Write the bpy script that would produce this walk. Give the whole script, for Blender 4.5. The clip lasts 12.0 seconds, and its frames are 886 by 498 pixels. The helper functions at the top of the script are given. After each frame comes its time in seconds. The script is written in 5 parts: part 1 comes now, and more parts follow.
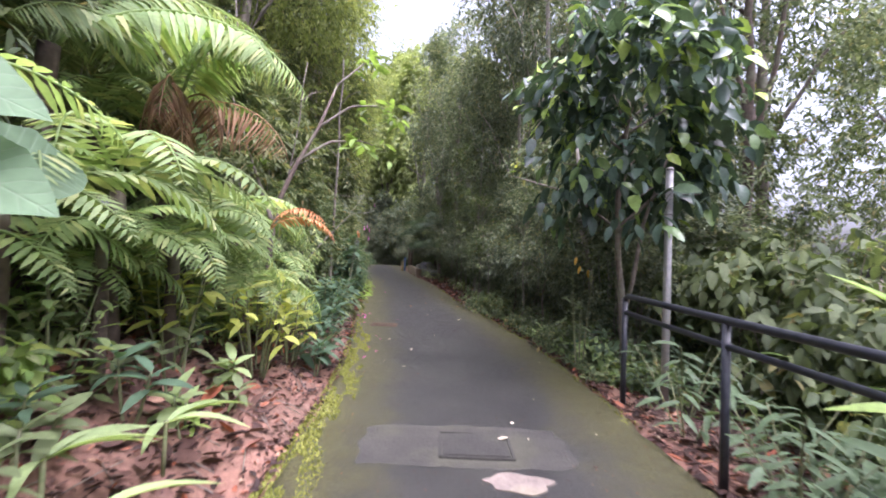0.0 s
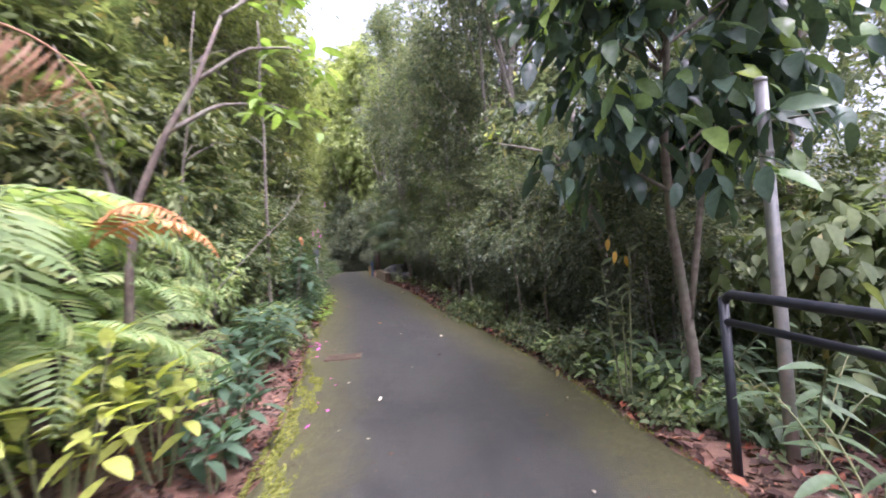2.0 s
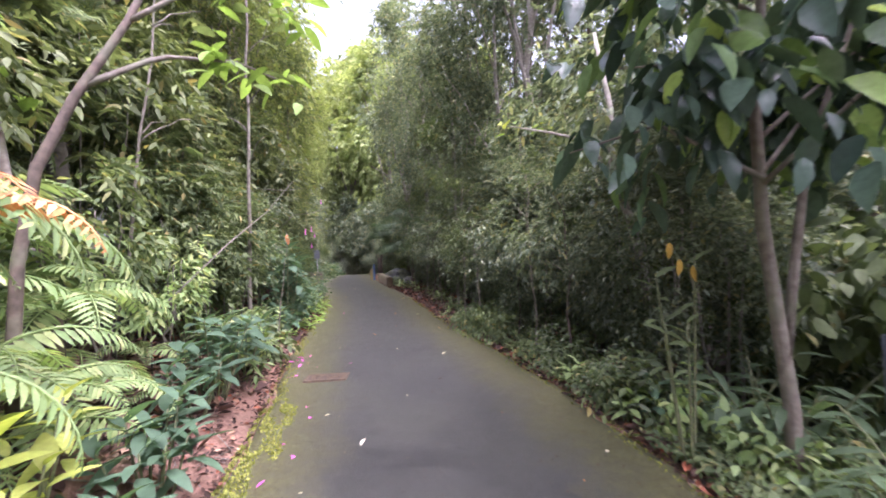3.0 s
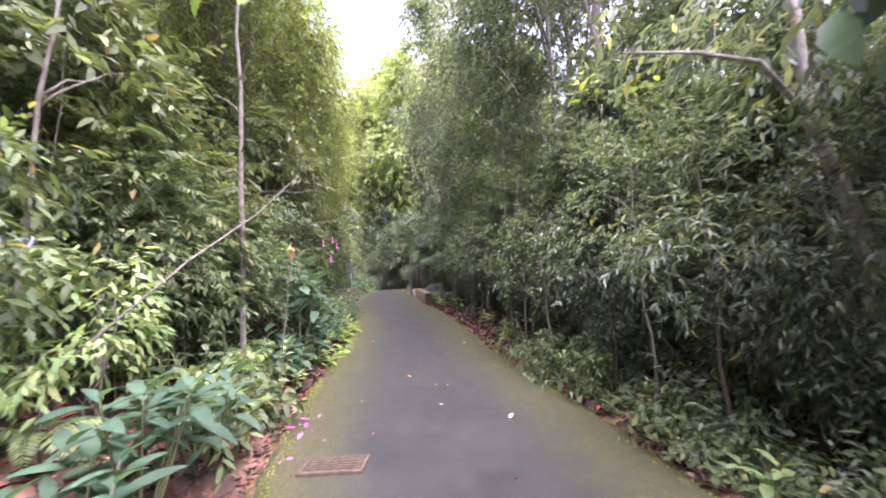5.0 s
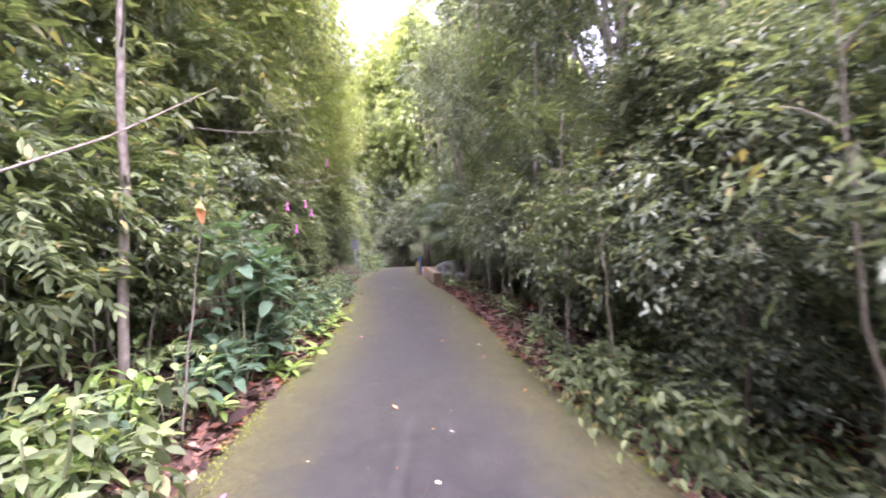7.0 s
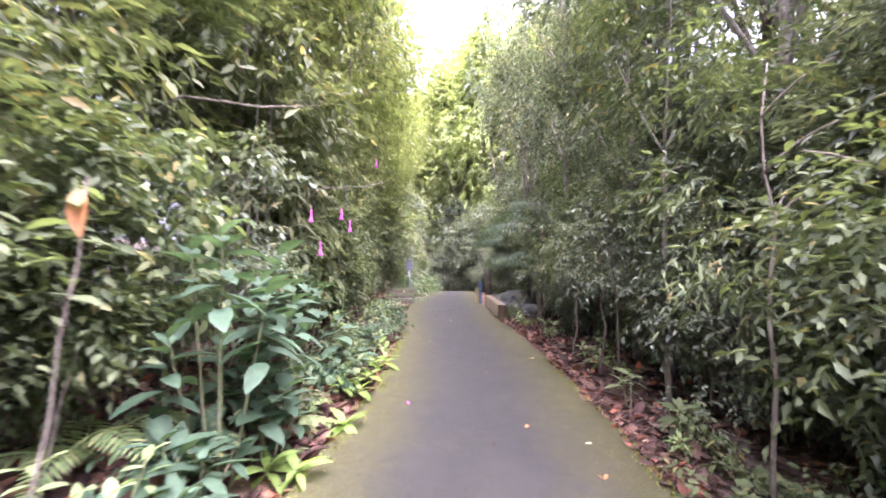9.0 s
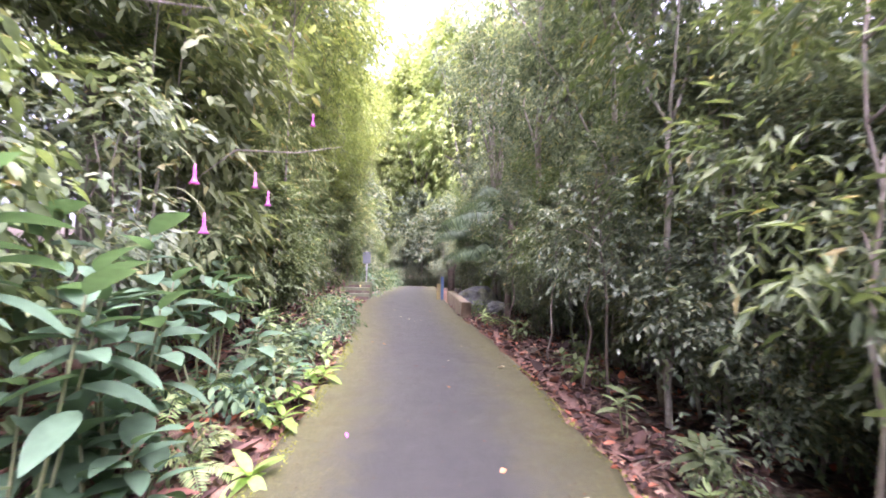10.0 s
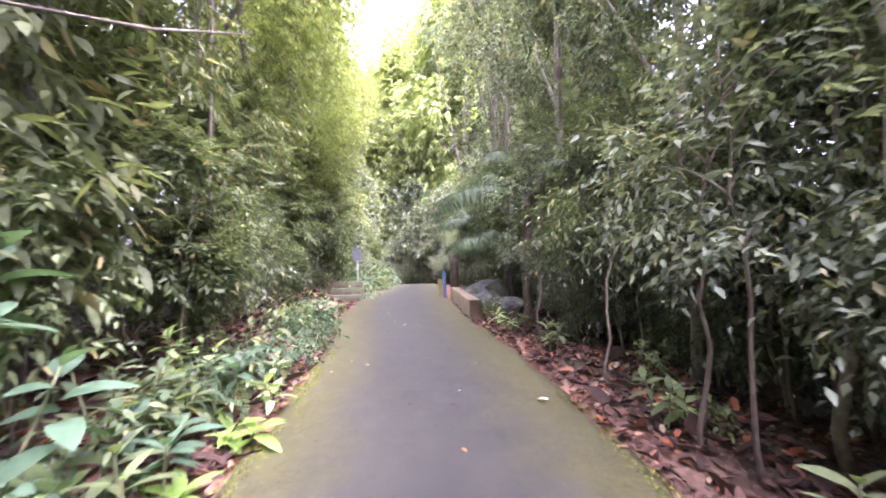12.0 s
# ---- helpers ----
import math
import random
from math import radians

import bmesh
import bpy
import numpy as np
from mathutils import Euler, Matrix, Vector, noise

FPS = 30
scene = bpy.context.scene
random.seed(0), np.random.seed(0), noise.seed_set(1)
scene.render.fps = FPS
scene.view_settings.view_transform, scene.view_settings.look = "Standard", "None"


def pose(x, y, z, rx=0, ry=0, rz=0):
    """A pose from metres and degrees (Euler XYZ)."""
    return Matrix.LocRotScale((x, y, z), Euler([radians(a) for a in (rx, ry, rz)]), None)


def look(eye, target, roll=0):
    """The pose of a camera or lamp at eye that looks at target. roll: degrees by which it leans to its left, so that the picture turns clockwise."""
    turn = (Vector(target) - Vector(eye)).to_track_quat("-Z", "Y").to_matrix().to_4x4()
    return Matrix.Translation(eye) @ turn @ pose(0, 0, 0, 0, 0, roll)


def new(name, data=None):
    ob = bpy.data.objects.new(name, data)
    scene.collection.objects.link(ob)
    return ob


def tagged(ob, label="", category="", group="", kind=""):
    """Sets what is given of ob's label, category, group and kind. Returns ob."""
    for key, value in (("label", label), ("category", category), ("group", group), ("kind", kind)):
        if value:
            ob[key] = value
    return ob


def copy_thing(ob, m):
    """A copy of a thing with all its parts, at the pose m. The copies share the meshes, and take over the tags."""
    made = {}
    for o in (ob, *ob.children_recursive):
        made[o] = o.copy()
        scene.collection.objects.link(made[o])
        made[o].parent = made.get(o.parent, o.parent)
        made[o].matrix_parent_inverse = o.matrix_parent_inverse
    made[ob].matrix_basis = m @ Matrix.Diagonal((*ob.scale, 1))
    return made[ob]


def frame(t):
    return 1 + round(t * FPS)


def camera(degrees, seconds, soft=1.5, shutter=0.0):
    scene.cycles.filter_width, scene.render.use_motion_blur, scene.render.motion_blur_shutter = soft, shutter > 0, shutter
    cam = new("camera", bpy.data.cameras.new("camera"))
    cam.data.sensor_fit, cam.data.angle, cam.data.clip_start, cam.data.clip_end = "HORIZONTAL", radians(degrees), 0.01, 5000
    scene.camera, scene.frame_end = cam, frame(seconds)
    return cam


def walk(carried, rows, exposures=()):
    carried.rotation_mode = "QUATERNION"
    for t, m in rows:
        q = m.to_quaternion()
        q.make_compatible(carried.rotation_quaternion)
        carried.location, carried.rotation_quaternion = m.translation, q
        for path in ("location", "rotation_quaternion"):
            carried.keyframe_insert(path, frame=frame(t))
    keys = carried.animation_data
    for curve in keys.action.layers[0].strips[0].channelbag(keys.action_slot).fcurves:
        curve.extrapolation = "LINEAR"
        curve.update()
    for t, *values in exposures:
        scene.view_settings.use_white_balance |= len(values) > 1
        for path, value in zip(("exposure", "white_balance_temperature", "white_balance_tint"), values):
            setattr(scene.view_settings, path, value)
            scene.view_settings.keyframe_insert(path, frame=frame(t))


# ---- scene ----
cam = camera(94.6, 12.0, soft=1.8, shutter=0.5)
PATH = [
    (0, (0.016, 0.035, 1.577), (0.011, 2.035, 1.634), 2.3),
    (0.5, (-0.011, 0.512, 1.594), (-0.053, 2.509, 1.704), 1.5),
    (1, (-0.017, 0.976, 1.605), (-0.051, 2.973, 1.701), -0.5),
    (1.5, (0.061, 1.496, 1.634), (0.003, 3.494, 1.697), -2.1),
    (2, (0.04, 2.011, 1.639), (0.182, 4.006, 1.68), -4.1),
    (2.5, (0.092, 2.512, 1.618), (0.309, 4.499, 1.674), -4.0),
    (3, (0.115, 2.981, 1.638), (0.231, 4.977, 1.703), -2.7),
    (3.2, (0.123, 3.168, 1.62), (0.208, 5.165, 1.684), -2.7),
    (4.8, (-0.004, 4.707, 1.706), (-0.099, 6.7, 1.852), -3.2),
    (5, (-0.02, 4.916, 1.712), (-0.083, 6.91, 1.845), -3.9),
    (5.5, (-0.021, 5.442, 1.733), (-0.258, 7.423, 1.864), -1.4),
    (6, (-0.072, 5.973, 1.689), (-0.116, 7.968, 1.825), 1.1),
    (6.5, (-0.038, 6.502, 1.679), (0.142, 8.493, 1.724), -2.5),
    (7, (-0.019, 6.965, 1.726), (-0.16, 8.96, 1.752), -2.8),
    (7.5, (-0.172, 7.362, 1.792), (-0.518, 9.329, 1.888), -1.6),
    (7.7, (-0.222, 7.514, 1.817), (-0.682, 9.451, 2.003), -2.5),
    (9.3, (-0.523, 9.141, 1.922), (-0.861, 11.108, 2.048), 2.0),
    (9.5, (-0.533, 9.369, 1.93), (-0.774, 11.349, 2.065), 1.9),
    (10, (-0.642, 9.87, 1.899), (-0.864, 11.855, 2.009), 1.0),
    (10.5, (-0.746, 10.36, 1.869), (-0.946, 12.349, 1.952), 1.1),
    (11, (-0.772, 10.849, 1.855), (-1.135, 12.816, 1.851), -1.1),
    (11.5, (-0.833, 11.372, 1.785), (-1.098, 13.355, 1.83), 0.0),
    (12, (-0.882, 11.918, 1.778), (-1.105, 13.903, 1.876), -1.7),
]
walk(cam, [(t, look(eye, target, roll)) for t, eye, target, roll in PATH],
     exposures=[(0, 2.05, 5650, 32), (3, 2.55, 5650, 35), (5, 2.92, 5650, 38), (7, 3.22, 5700, 43), (12, 3.85, 5650, 43)])

# ---------------------------------------------------------------- world and light
world = bpy.data.worlds.new("sky")
scene.world = world
world.use_nodes = True
wn = world.node_tree
sky = wn.nodes.new("ShaderNodeTexSky")
sky.sky_type = "NISHITA"
sky.sun_disc = False
sky.sun_elevation = radians(73)
sky.sun_rotation = radians(135)
sky.air_density, sky.dust_density, sky.ozone_density = 1.0, 9.0, 0.3
veil = wn.nodes.new("ShaderNodeHueSaturation")
veil.inputs["Saturation"].default_value = 0.45
wn.links.new(sky.outputs[0], veil.inputs["Color"])
wn.links.new(veil.outputs[0], wn.nodes["Background"].inputs[0])
wn.nodes["Background"].inputs[1].default_value = 0.15

sun = new("sun", bpy.data.lights.new("sun", "SUN"))
sun.data.energy = 0.72
sun.data.angle = radians(70)
sun.data.color = (1.0, 0.97, 0.94)
sun.matrix_basis = look((6, -5, 20), (-1, 2, 0))

# ---------------------------------------------------------------- materials


def mat(name, rough=0.6):
    m = bpy.data.materials.new(name)
    m.use_nodes = True
    b = m.node_tree.nodes["Principled BSDF"]
    b.inputs["Roughness"].default_value = rough
    return m, m.node_tree, b


def ramp(nt, fac, stops):
    r = nt.nodes.new("ShaderNodeValToRGB")
    while len(r.color_ramp.elements) < len(stops):
        r.color_ramp.elements.new(0.5)
    for e, (p, c) in zip(r.color_ramp.elements, stops):
        e.position, e.color = p, (*c, 1)
    nt.links.new(fac, r.inputs[0])
    return r.outputs[0]


def noise_tex(nt, scale, detail=4.0, rough=0.55):
    tc = nt.nodes.new("ShaderNodeTexCoord")
    n = nt.nodes.new("ShaderNodeTexNoise")
    n.inputs["Scale"].default_value = scale
    n.inputs["Detail"].default_value = detail
    n.inputs["Roughness"].default_value = rough
    nt.links.new(tc.outputs["Object"], n.inputs["Vector"])
    return n.outputs[0]


def mixc(nt, fac, a, b, mode="MIX"):
    n = nt.nodes.new("ShaderNodeMix")
    n.data_type, n.blend_type = "RGBA", mode
    for sock, v in ((n.inputs[0], fac), (n.inputs[6], a), (n.inputs[7], b)):
        if isinstance(v, (int, float)):
            sock.default_value = v
        elif isinstance(v, tuple):
            sock.default_value = (*v, 1)
        else:
            nt.links.new(v, sock)
    return n.outputs[2]


def bump(nt, b, height, strength, dist=0.01):
    n = nt.nodes.new("ShaderNodeBump")
    n.inputs["Strength"].default_value = strength
    n.inputs["Distance"].default_value = dist
    nt.links.new(height, n.inputs["Height"])
    nt.links.new(n.outputs[0], b.inputs["Normal"])


def leaf_mat(name, stops, rough=0.45, through_light=0.35, blotch=25.0):
    """Leaf: colour varies leaf by leaf and plant by plant, with mottling and some light let through."""
    m, nt, b = mat(name, rough + 0.1)
    geo = nt.nodes.new("ShaderNodeNewGeometry")
    info = nt.nodes.new("ShaderNodeObjectInfo")
    col = ramp(nt, geo.outputs["Random Per Island"], stops)
    hue = nt.nodes.new("ShaderNodeHueSaturation")
    spread = nt.nodes.new("ShaderNodeMapRange")
    spread.inputs[3].default_value, spread.inputs[4].default_value = 0.75, 1.25
    nt.links.new(info.outputs["Random"], spread.inputs[0])
    nt.links.new(spread.outputs[0], hue.inputs["Value"])
    nt.links.new(col, hue.inputs["Color"])
    spots = ramp(nt, noise_tex(nt, blotch), [(0.35, (0.72, 0.72, 0.72)), (0.65, (1.1, 1.1, 1.1))])
    col = mixc(nt, 0.6, hue.outputs[0], spots, "MULTIPLY")
    nt.links.new(col, b.inputs["Base Color"])
    b.inputs["Specular IOR Level"].default_value = 0.27
    tr = nt.nodes.new("ShaderNodeBsdfTranslucent")
    warm = mixc(nt, 1.0, col, (1.15, 1.2, 0.6), "MULTIPLY")
    nt.links.new(warm, tr.inputs[0])
    mix = nt.nodes.new("ShaderNodeMixShader")
    mix.inputs[0].default_value = through_light
    nt.links.new(b.outputs[0], mix.inputs[1])
    nt.links.new(tr.outputs[0], mix.inputs[2])
    nt.links.new(mix.outputs[0], nt.nodes["Material Output"].inputs[0])
    return m


def veined_mat(name, stops, vein):
    """Broad leaf with a pale midrib and slanting side veins."""
    m = leaf_mat(name, stops, 0.55, 0.35, 9)
    nt = m.node_tree
    b = nt.nodes["Principled BSDF"]
    tc = nt.nodes.new("ShaderNodeTexCoord")
    xyz = nt.nodes.new("ShaderNodeSeparateXYZ")
    nt.links.new(tc.outputs["Object"], xyz.inputs[0])

    def op(kind, p, q):
        n = nt.nodes.new("ShaderNodeMath")
        n.operation = kind
        for sock, v in zip(n.inputs, (p, q)):
            if isinstance(v, (int, float)):
                sock.default_value = v
            else:
                nt.links.new(v, sock)
        return n.outputs[0]
    side = op("ABSOLUTE", xyz.outputs[1], 0)
    run = op("SUBTRACT", xyz.outputs[0], op("MULTIPLY", side, 0.8))
    veins = op("POWER", op("ABSOLUTE", op("SINE", op("MULTIPLY", run, 52), 0), 0), 0.35)
    rib = op("MINIMUM", op("MULTIPLY", side, 120), 1)
    height = op("MULTIPLY", veins, rib)
    old = b.inputs["Base Color"].links[0].from_socket
    nt.links.new(mixc(nt, ramp(nt, height, [(0.2, (0.7, 0.7, 0.7)), (0.75, (0, 0, 0))]), old, vein), b.inputs["Base Color"])
    bump(nt, b, height, 0.6, 0.006)
    return m


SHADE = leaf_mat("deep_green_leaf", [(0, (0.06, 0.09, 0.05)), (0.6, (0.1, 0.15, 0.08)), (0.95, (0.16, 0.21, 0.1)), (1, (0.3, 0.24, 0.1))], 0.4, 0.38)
DARK = leaf_mat("dark_leaf", [(0, (0.085, 0.11, 0.075)), (0.5, (0.165, 0.2, 0.14)), (0.9, (0.25, 0.285, 0.2)), (1, (0.32, 0.29, 0.15))], 0.36, 0.42)
GLOSS = leaf_mat("glossy_dark_leaf", [(0, (0.04, 0.065, 0.05)), (0.7, (0.085, 0.13, 0.09)), (0.9, (0.17, 0.26, 0.08)), (1, (0.36, 0.48, 0.1))], 0.16, 0.25)
MID = leaf_mat("mid_green_leaf", [(0, (0.075, 0.105, 0.05)), (0.55, (0.14, 0.18, 0.085)), (0.93, (0.2, 0.245, 0.11)), (1, (0.32, 0.26, 0.11))], 0.52, 0.42)
FEATHER = leaf_mat("feathery_leaf", [(0, (0.08, 0.1, 0.045)), (0.55, (0.15, 0.18, 0.085)), (0.93, (0.23, 0.26, 0.125)), (1, (0.34, 0.27, 0.12))], 0.5, 0.45)
LIGHT = leaf_mat("light_green_leaf", [(0, (0.17, 0.28, 0.07)), (0.6, (0.26, 0.38, 0.1)), (1, (0.4, 0.46, 0.13))], 0.45, 0.45)
GLAUCOUS = veined_mat("pale_glaucous_leaf", [(0, (0.1, 0.17, 0.09)), (1, (0.14, 0.22, 0.12))], (0.2, 0.28, 0.17))
YOUNG = leaf_mat("yellowish_leaf", [(0, (0.25, 0.3, 0.07)), (0.7, (0.38, 0.42, 0.1)), (1, (0.5, 0.42, 0.12))], 0.5, 0.45)
FERN = leaf_mat("fern_green", [(0, (0.2, 0.29, 0.12)), (0.6, (0.31, 0.41, 0.18)), (1, (0.46, 0.49, 0.22))], 0.5, 0.45)
BLUE = leaf_mat("blue_green_leaf", [(0, (0.05, 0.095, 0.055)), (0.6, (0.085, 0.145, 0.085)), (1, (0.14, 0.21, 0.1))], 0.52, 0.38, 12)
YELLOW = leaf_mat("sunny_canopy_leaf", [(0, (0.17, 0.215, 0.08)), (0.6, (0.26, 0.31, 0.13)), (1, (0.36, 0.38, 0.19))], 0.55, 0.5)
CANOPY = leaf_mat("high_canopy_leaf", [(0, (0.15, 0.19, 0.07)), (0.6, (0.26, 0.31, 0.11)), (1, (0.38, 0.4, 0.15))], 0.5, 0.5)
BROWNF = leaf_mat("dead_frond", [(0, (0.16, 0.09, 0.05)), (0.5, (0.3, 0.17, 0.1)), (1, (0.45, 0.3, 0.2))], 0.7, 0.25)
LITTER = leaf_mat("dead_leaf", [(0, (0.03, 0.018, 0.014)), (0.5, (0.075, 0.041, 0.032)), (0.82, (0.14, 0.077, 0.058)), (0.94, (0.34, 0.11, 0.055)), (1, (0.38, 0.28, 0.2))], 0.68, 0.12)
AMBER = leaf_mat("yellowed_leaf", [(0, (0.5, 0.24, 0.05)), (1, (0.6, 0.42, 0.08))], 0.5, 0.35)
PALE = leaf_mat("pale_fallen_leaf", [(0, (0.5, 0.42, 0.3)), (1, (0.7, 0.64, 0.5))], 0.6, 0.1)
ORANGE = leaf_mat("orange_fallen_leaf", [(0, (0.45, 0.15, 0.05)), (1, (0.6, 0.3, 0.14))], 0.6, 0.1)
PINK = leaf_mat("pink_petal", [(0, (0.5, 0.08, 0.42)), (1, (0.65, 0.2, 0.55))], 0.5, 0.35)


def bark_mat(name, a, b_, scale=14.0):
    m, nt, b = mat(name, 0.85)
    n1 = noise_tex(nt, scale, 6)
    n2 = noise_tex(nt, scale * 0.2, 3)
    c = ramp(nt, n1, [(0.3, a), (0.7, b_)])
    c = mixc(nt, ramp(nt, n2, [(0.5, (0, 0, 0)), (0.68, (0.7, 0.7, 0.7))]), c, (0.16, 0.17, 0.11))
    nt.links.new(c, b.inputs["Base Color"])
    bump(nt, b, n1, 0.7, 0.01)
    return m


BARK = bark_mat("grey_bark", (0.1, 0.08, 0.06), (0.23, 0.2, 0.165))
BARKP = bark_mat("pale_bark", (0.17, 0.145, 0.12), (0.36, 0.32, 0.28), 20)
BARKD = bark_mat("dark_bark", (0.06, 0.045, 0.035), (0.15, 0.11, 0.085))
STEM = bark_mat("green_stem", (0.1, 0.13, 0.05), (0.2, 0.2, 0.1), 30)


def soil_mat():
    m, nt, b = mat("red_soil", 0.95)
    n1, n2, n3 = noise_tex(nt, 1.3, 5), noise_tex(nt, 22, 6, 0.7), noise_tex(nt, 0.5, 3)
    c = ramp(nt, n2, [(0.3, (0.09, 0.05, 0.037)), (0.5, (0.18, 0.1, 0.07)), (0.72, (0.33, 0.19, 0.14))])
    dark = ramp(nt, n1, [(0.35, (0.08, 0.055, 0.035)), (0.6, (0.3, 0.15, 0.1))])
    c = mixc(nt, 0.45, c, dark)
    c = mixc(nt, ramp(nt, n3, [(0.55, (0, 0, 0)), (0.7, (0.5, 0.5, 0.5))]), c, (0.07, 0.09, 0.03))
    # The ground turns a darker brown away from the path edges.
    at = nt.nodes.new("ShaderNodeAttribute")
    at.attribute_name = "dark_floor"
    dark_floor = ramp(nt, n2, [(0.3, (0.03, 0.024, 0.015)), (0.7, (0.1, 0.075, 0.045))])
    c = mixc(nt, at.outputs["Fac"], c, dark_floor)
    nt.links.new(c, b.inputs["Base Color"])
    bump(nt, b, n2, 1.0, 0.03)
    return m


def path_mat():
    """Weathered asphalt and concrete with moss that creeps in from the edges."""
    m, nt, b = mat("worn_path", 0.75)
    fine, mid, big = noise_tex(nt, 160, 3, 0.7), noise_tex(nt, 9, 5), noise_tex(nt, 0.9, 4)
    c = ramp(nt, mid, [(0.3, (0.013, 0.0132, 0.011)), (0.5, (0.0235, 0.0237, 0.02)), (0.72, (0.04, 0.04, 0.0345))])
    c = mixc(nt, 0.75, c, ramp(nt, fine, [(0.38, (0.35, 0.35, 0.35)), (0.62, (1.5, 1.48, 1.46))]), "MULTIPLY")
    grit = ramp(nt, noise_tex(nt, 55, 4, 0.75), [(0.38, (0.5, 0.5, 0.5)), (0.6, (1.1, 1.1, 1.1)), (0.7, (2.7, 2.65, 2.5))])
    c = mixc(nt, 0.8, c, grit, "MULTIPLY")
    stain = ramp(nt, noise_tex(nt, 2.4, 8, 0.75), [(0.36, (0.5, 0.5, 0.48)), (0.5, (1.0, 1.0, 1.0)), (0.64, (1.55, 1.54, 1.52))])
    c = mixc(nt, 0.9, c, stain, "MULTIPLY")
    c = mixc(nt, ramp(nt, big, [(0.42, (0, 0, 0)), (0.62, (0.6, 0.6, 0.6))]), c, (0.03, 0.03, 0.022))
    at = nt.nodes.new("ShaderNodeAttribute")
    at.attribute_name = "edge"
    wob = nt.nodes.new("ShaderNodeMath")
    wob.operation = "MULTIPLY_ADD"
    nt.links.new(noise_tex(nt, 3.4, 9, 0.8), wob.inputs[0])
    wob.inputs[1].default_value = -1.72
    nt.links.new(at.outputs["Fac"], wob.inputs[2])
    r = nt.nodes.new("ShaderNodeMapRange")
    r.inputs[1].default_value, r.inputs[2].default_value = -0.64, 0.02
    r.inputs[3].default_value, r.inputs[4].default_value = 0.95, 0.0
    nt.links.new(wob.outputs[0], r.inputs[0])
    green = ramp(nt, noise_tex(nt, 35, 5, 0.7), [(0.3, (0.022, 0.022, 0.006)), (0.5, (0.052, 0.05, 0.014)), (0.7, (0.105, 0.1, 0.03))])
    c = mixc(nt, r.outputs[0], c, green)
    nt.links.new(c, b.inputs["Base Color"])
    ro = nt.nodes.new("ShaderNodeMapRange")
    ro.inputs[3].default_value, ro.inputs[4].default_value = 0.4, 0.68
    nt.links.new(mid, ro.inputs[0])
    nt.links.new(ro.outputs[0], b.inputs["Roughness"])
    bump(nt, b, fine, 0.9, 0.01)
    return m


def concrete_mat(name, a, b_, moss=0.5):
    m, nt, b = mat(name, 0.9)
    n1, n2 = noise_tex(nt, 5, 6), noise_tex(nt, 40, 4)
    c = ramp(nt, n1, [(0.3, a), (0.7, b_)])
    c = mixc(nt, 0.4, c, ramp(nt, n2, [(0.3, (0.6, 0.6, 0.6)), (0.7, (1.2, 1.2, 1.2))]), "MULTIPLY")
    c = mixc(nt, ramp(nt, noise_tex(nt, 2.2, 5), [(0.5, (0, 0, 0)), (0.62, (moss, moss, moss))]), c, (0.16, 0.17, 0.05))
    nt.links.new(c, b.inputs["Base Color"])
    bump(nt, b, n2, 0.6, 0.01)
    return m


def metal_mat(name, col, rough, metallic, flaw):
    m, nt, b = mat(name, rough)
    c = ramp(nt, noise_tex(nt, 18, 5), [(0.35, col), (0.75, flaw)])
    nt.links.new(c, b.inputs["Base Color"])
    b.inputs["Metallic"].default_value = metallic
    bump(nt, b, noise_tex(nt, 60, 3), 0.15, 0.003)
    return m


SOIL = soil_mat()
PATHM = path_mat()
WALLM = concrete_mat("stained_parapet", (0.11, 0.08, 0.045), (0.2, 0.155, 0.095), 0.5)
STEPM = concrete_mat("mossy_step", (0.09, 0.105, 0.06), (0.16, 0.175, 0.11), 0.5)
PATCHM = concrete_mat("pale_patch", (0.13, 0.105, 0.085), (0.21, 0.175, 0.145), 0.2)
STRIPM = concrete_mat("gritty_strip", (0.024, 0.0235, 0.018), (0.044, 0.042, 0.033), 0.06)
COVERM = concrete_mat("worn_cover", (0.018, 0.0175, 0.014), (0.034, 0.033, 0.026), 0.06)
ROCKM = concrete_mat("grey_boulder", (0.055, 0.058, 0.055), (0.13, 0.135, 0.13), 0.4)
BLACK = metal_mat("black_painted_steel", (0.012, 0.014, 0.02), 0.35, 0.0, (0.03, 0.032, 0.038))
GREYM = metal_mat("galvanised_steel", (0.36, 0.36, 0.36), 0.5, 0.55, (0.52, 0.5, 0.47))
IRON = metal_mat("rusty_iron", (0.09, 0.07, 0.055), 0.7, 0.5, (0.2, 0.14, 0.09))
BLUEP = metal_mat("blue_paint", (0.05, 0.1, 0.2), 0.6, 0.0, (0.08, 0.13, 0.2))
YELP = metal_mat("yellow_paint", (0.28, 0.22, 0.07), 0.7, 0.0, (0.18, 0.15, 0.08))
SIGNM = metal_mat("grey_sign_sheet", (0.13, 0.14, 0.16), 0.6, 0.1, (0.2, 0.21, 0.23))
MOSSM = leaf_mat("moss_tuft", [(0, (0.11, 0.125, 0.025)), (0.6, (0.2, 0.22, 0.05)), (1, (0.3, 0.3, 0.08))], 0.8, 0.25)

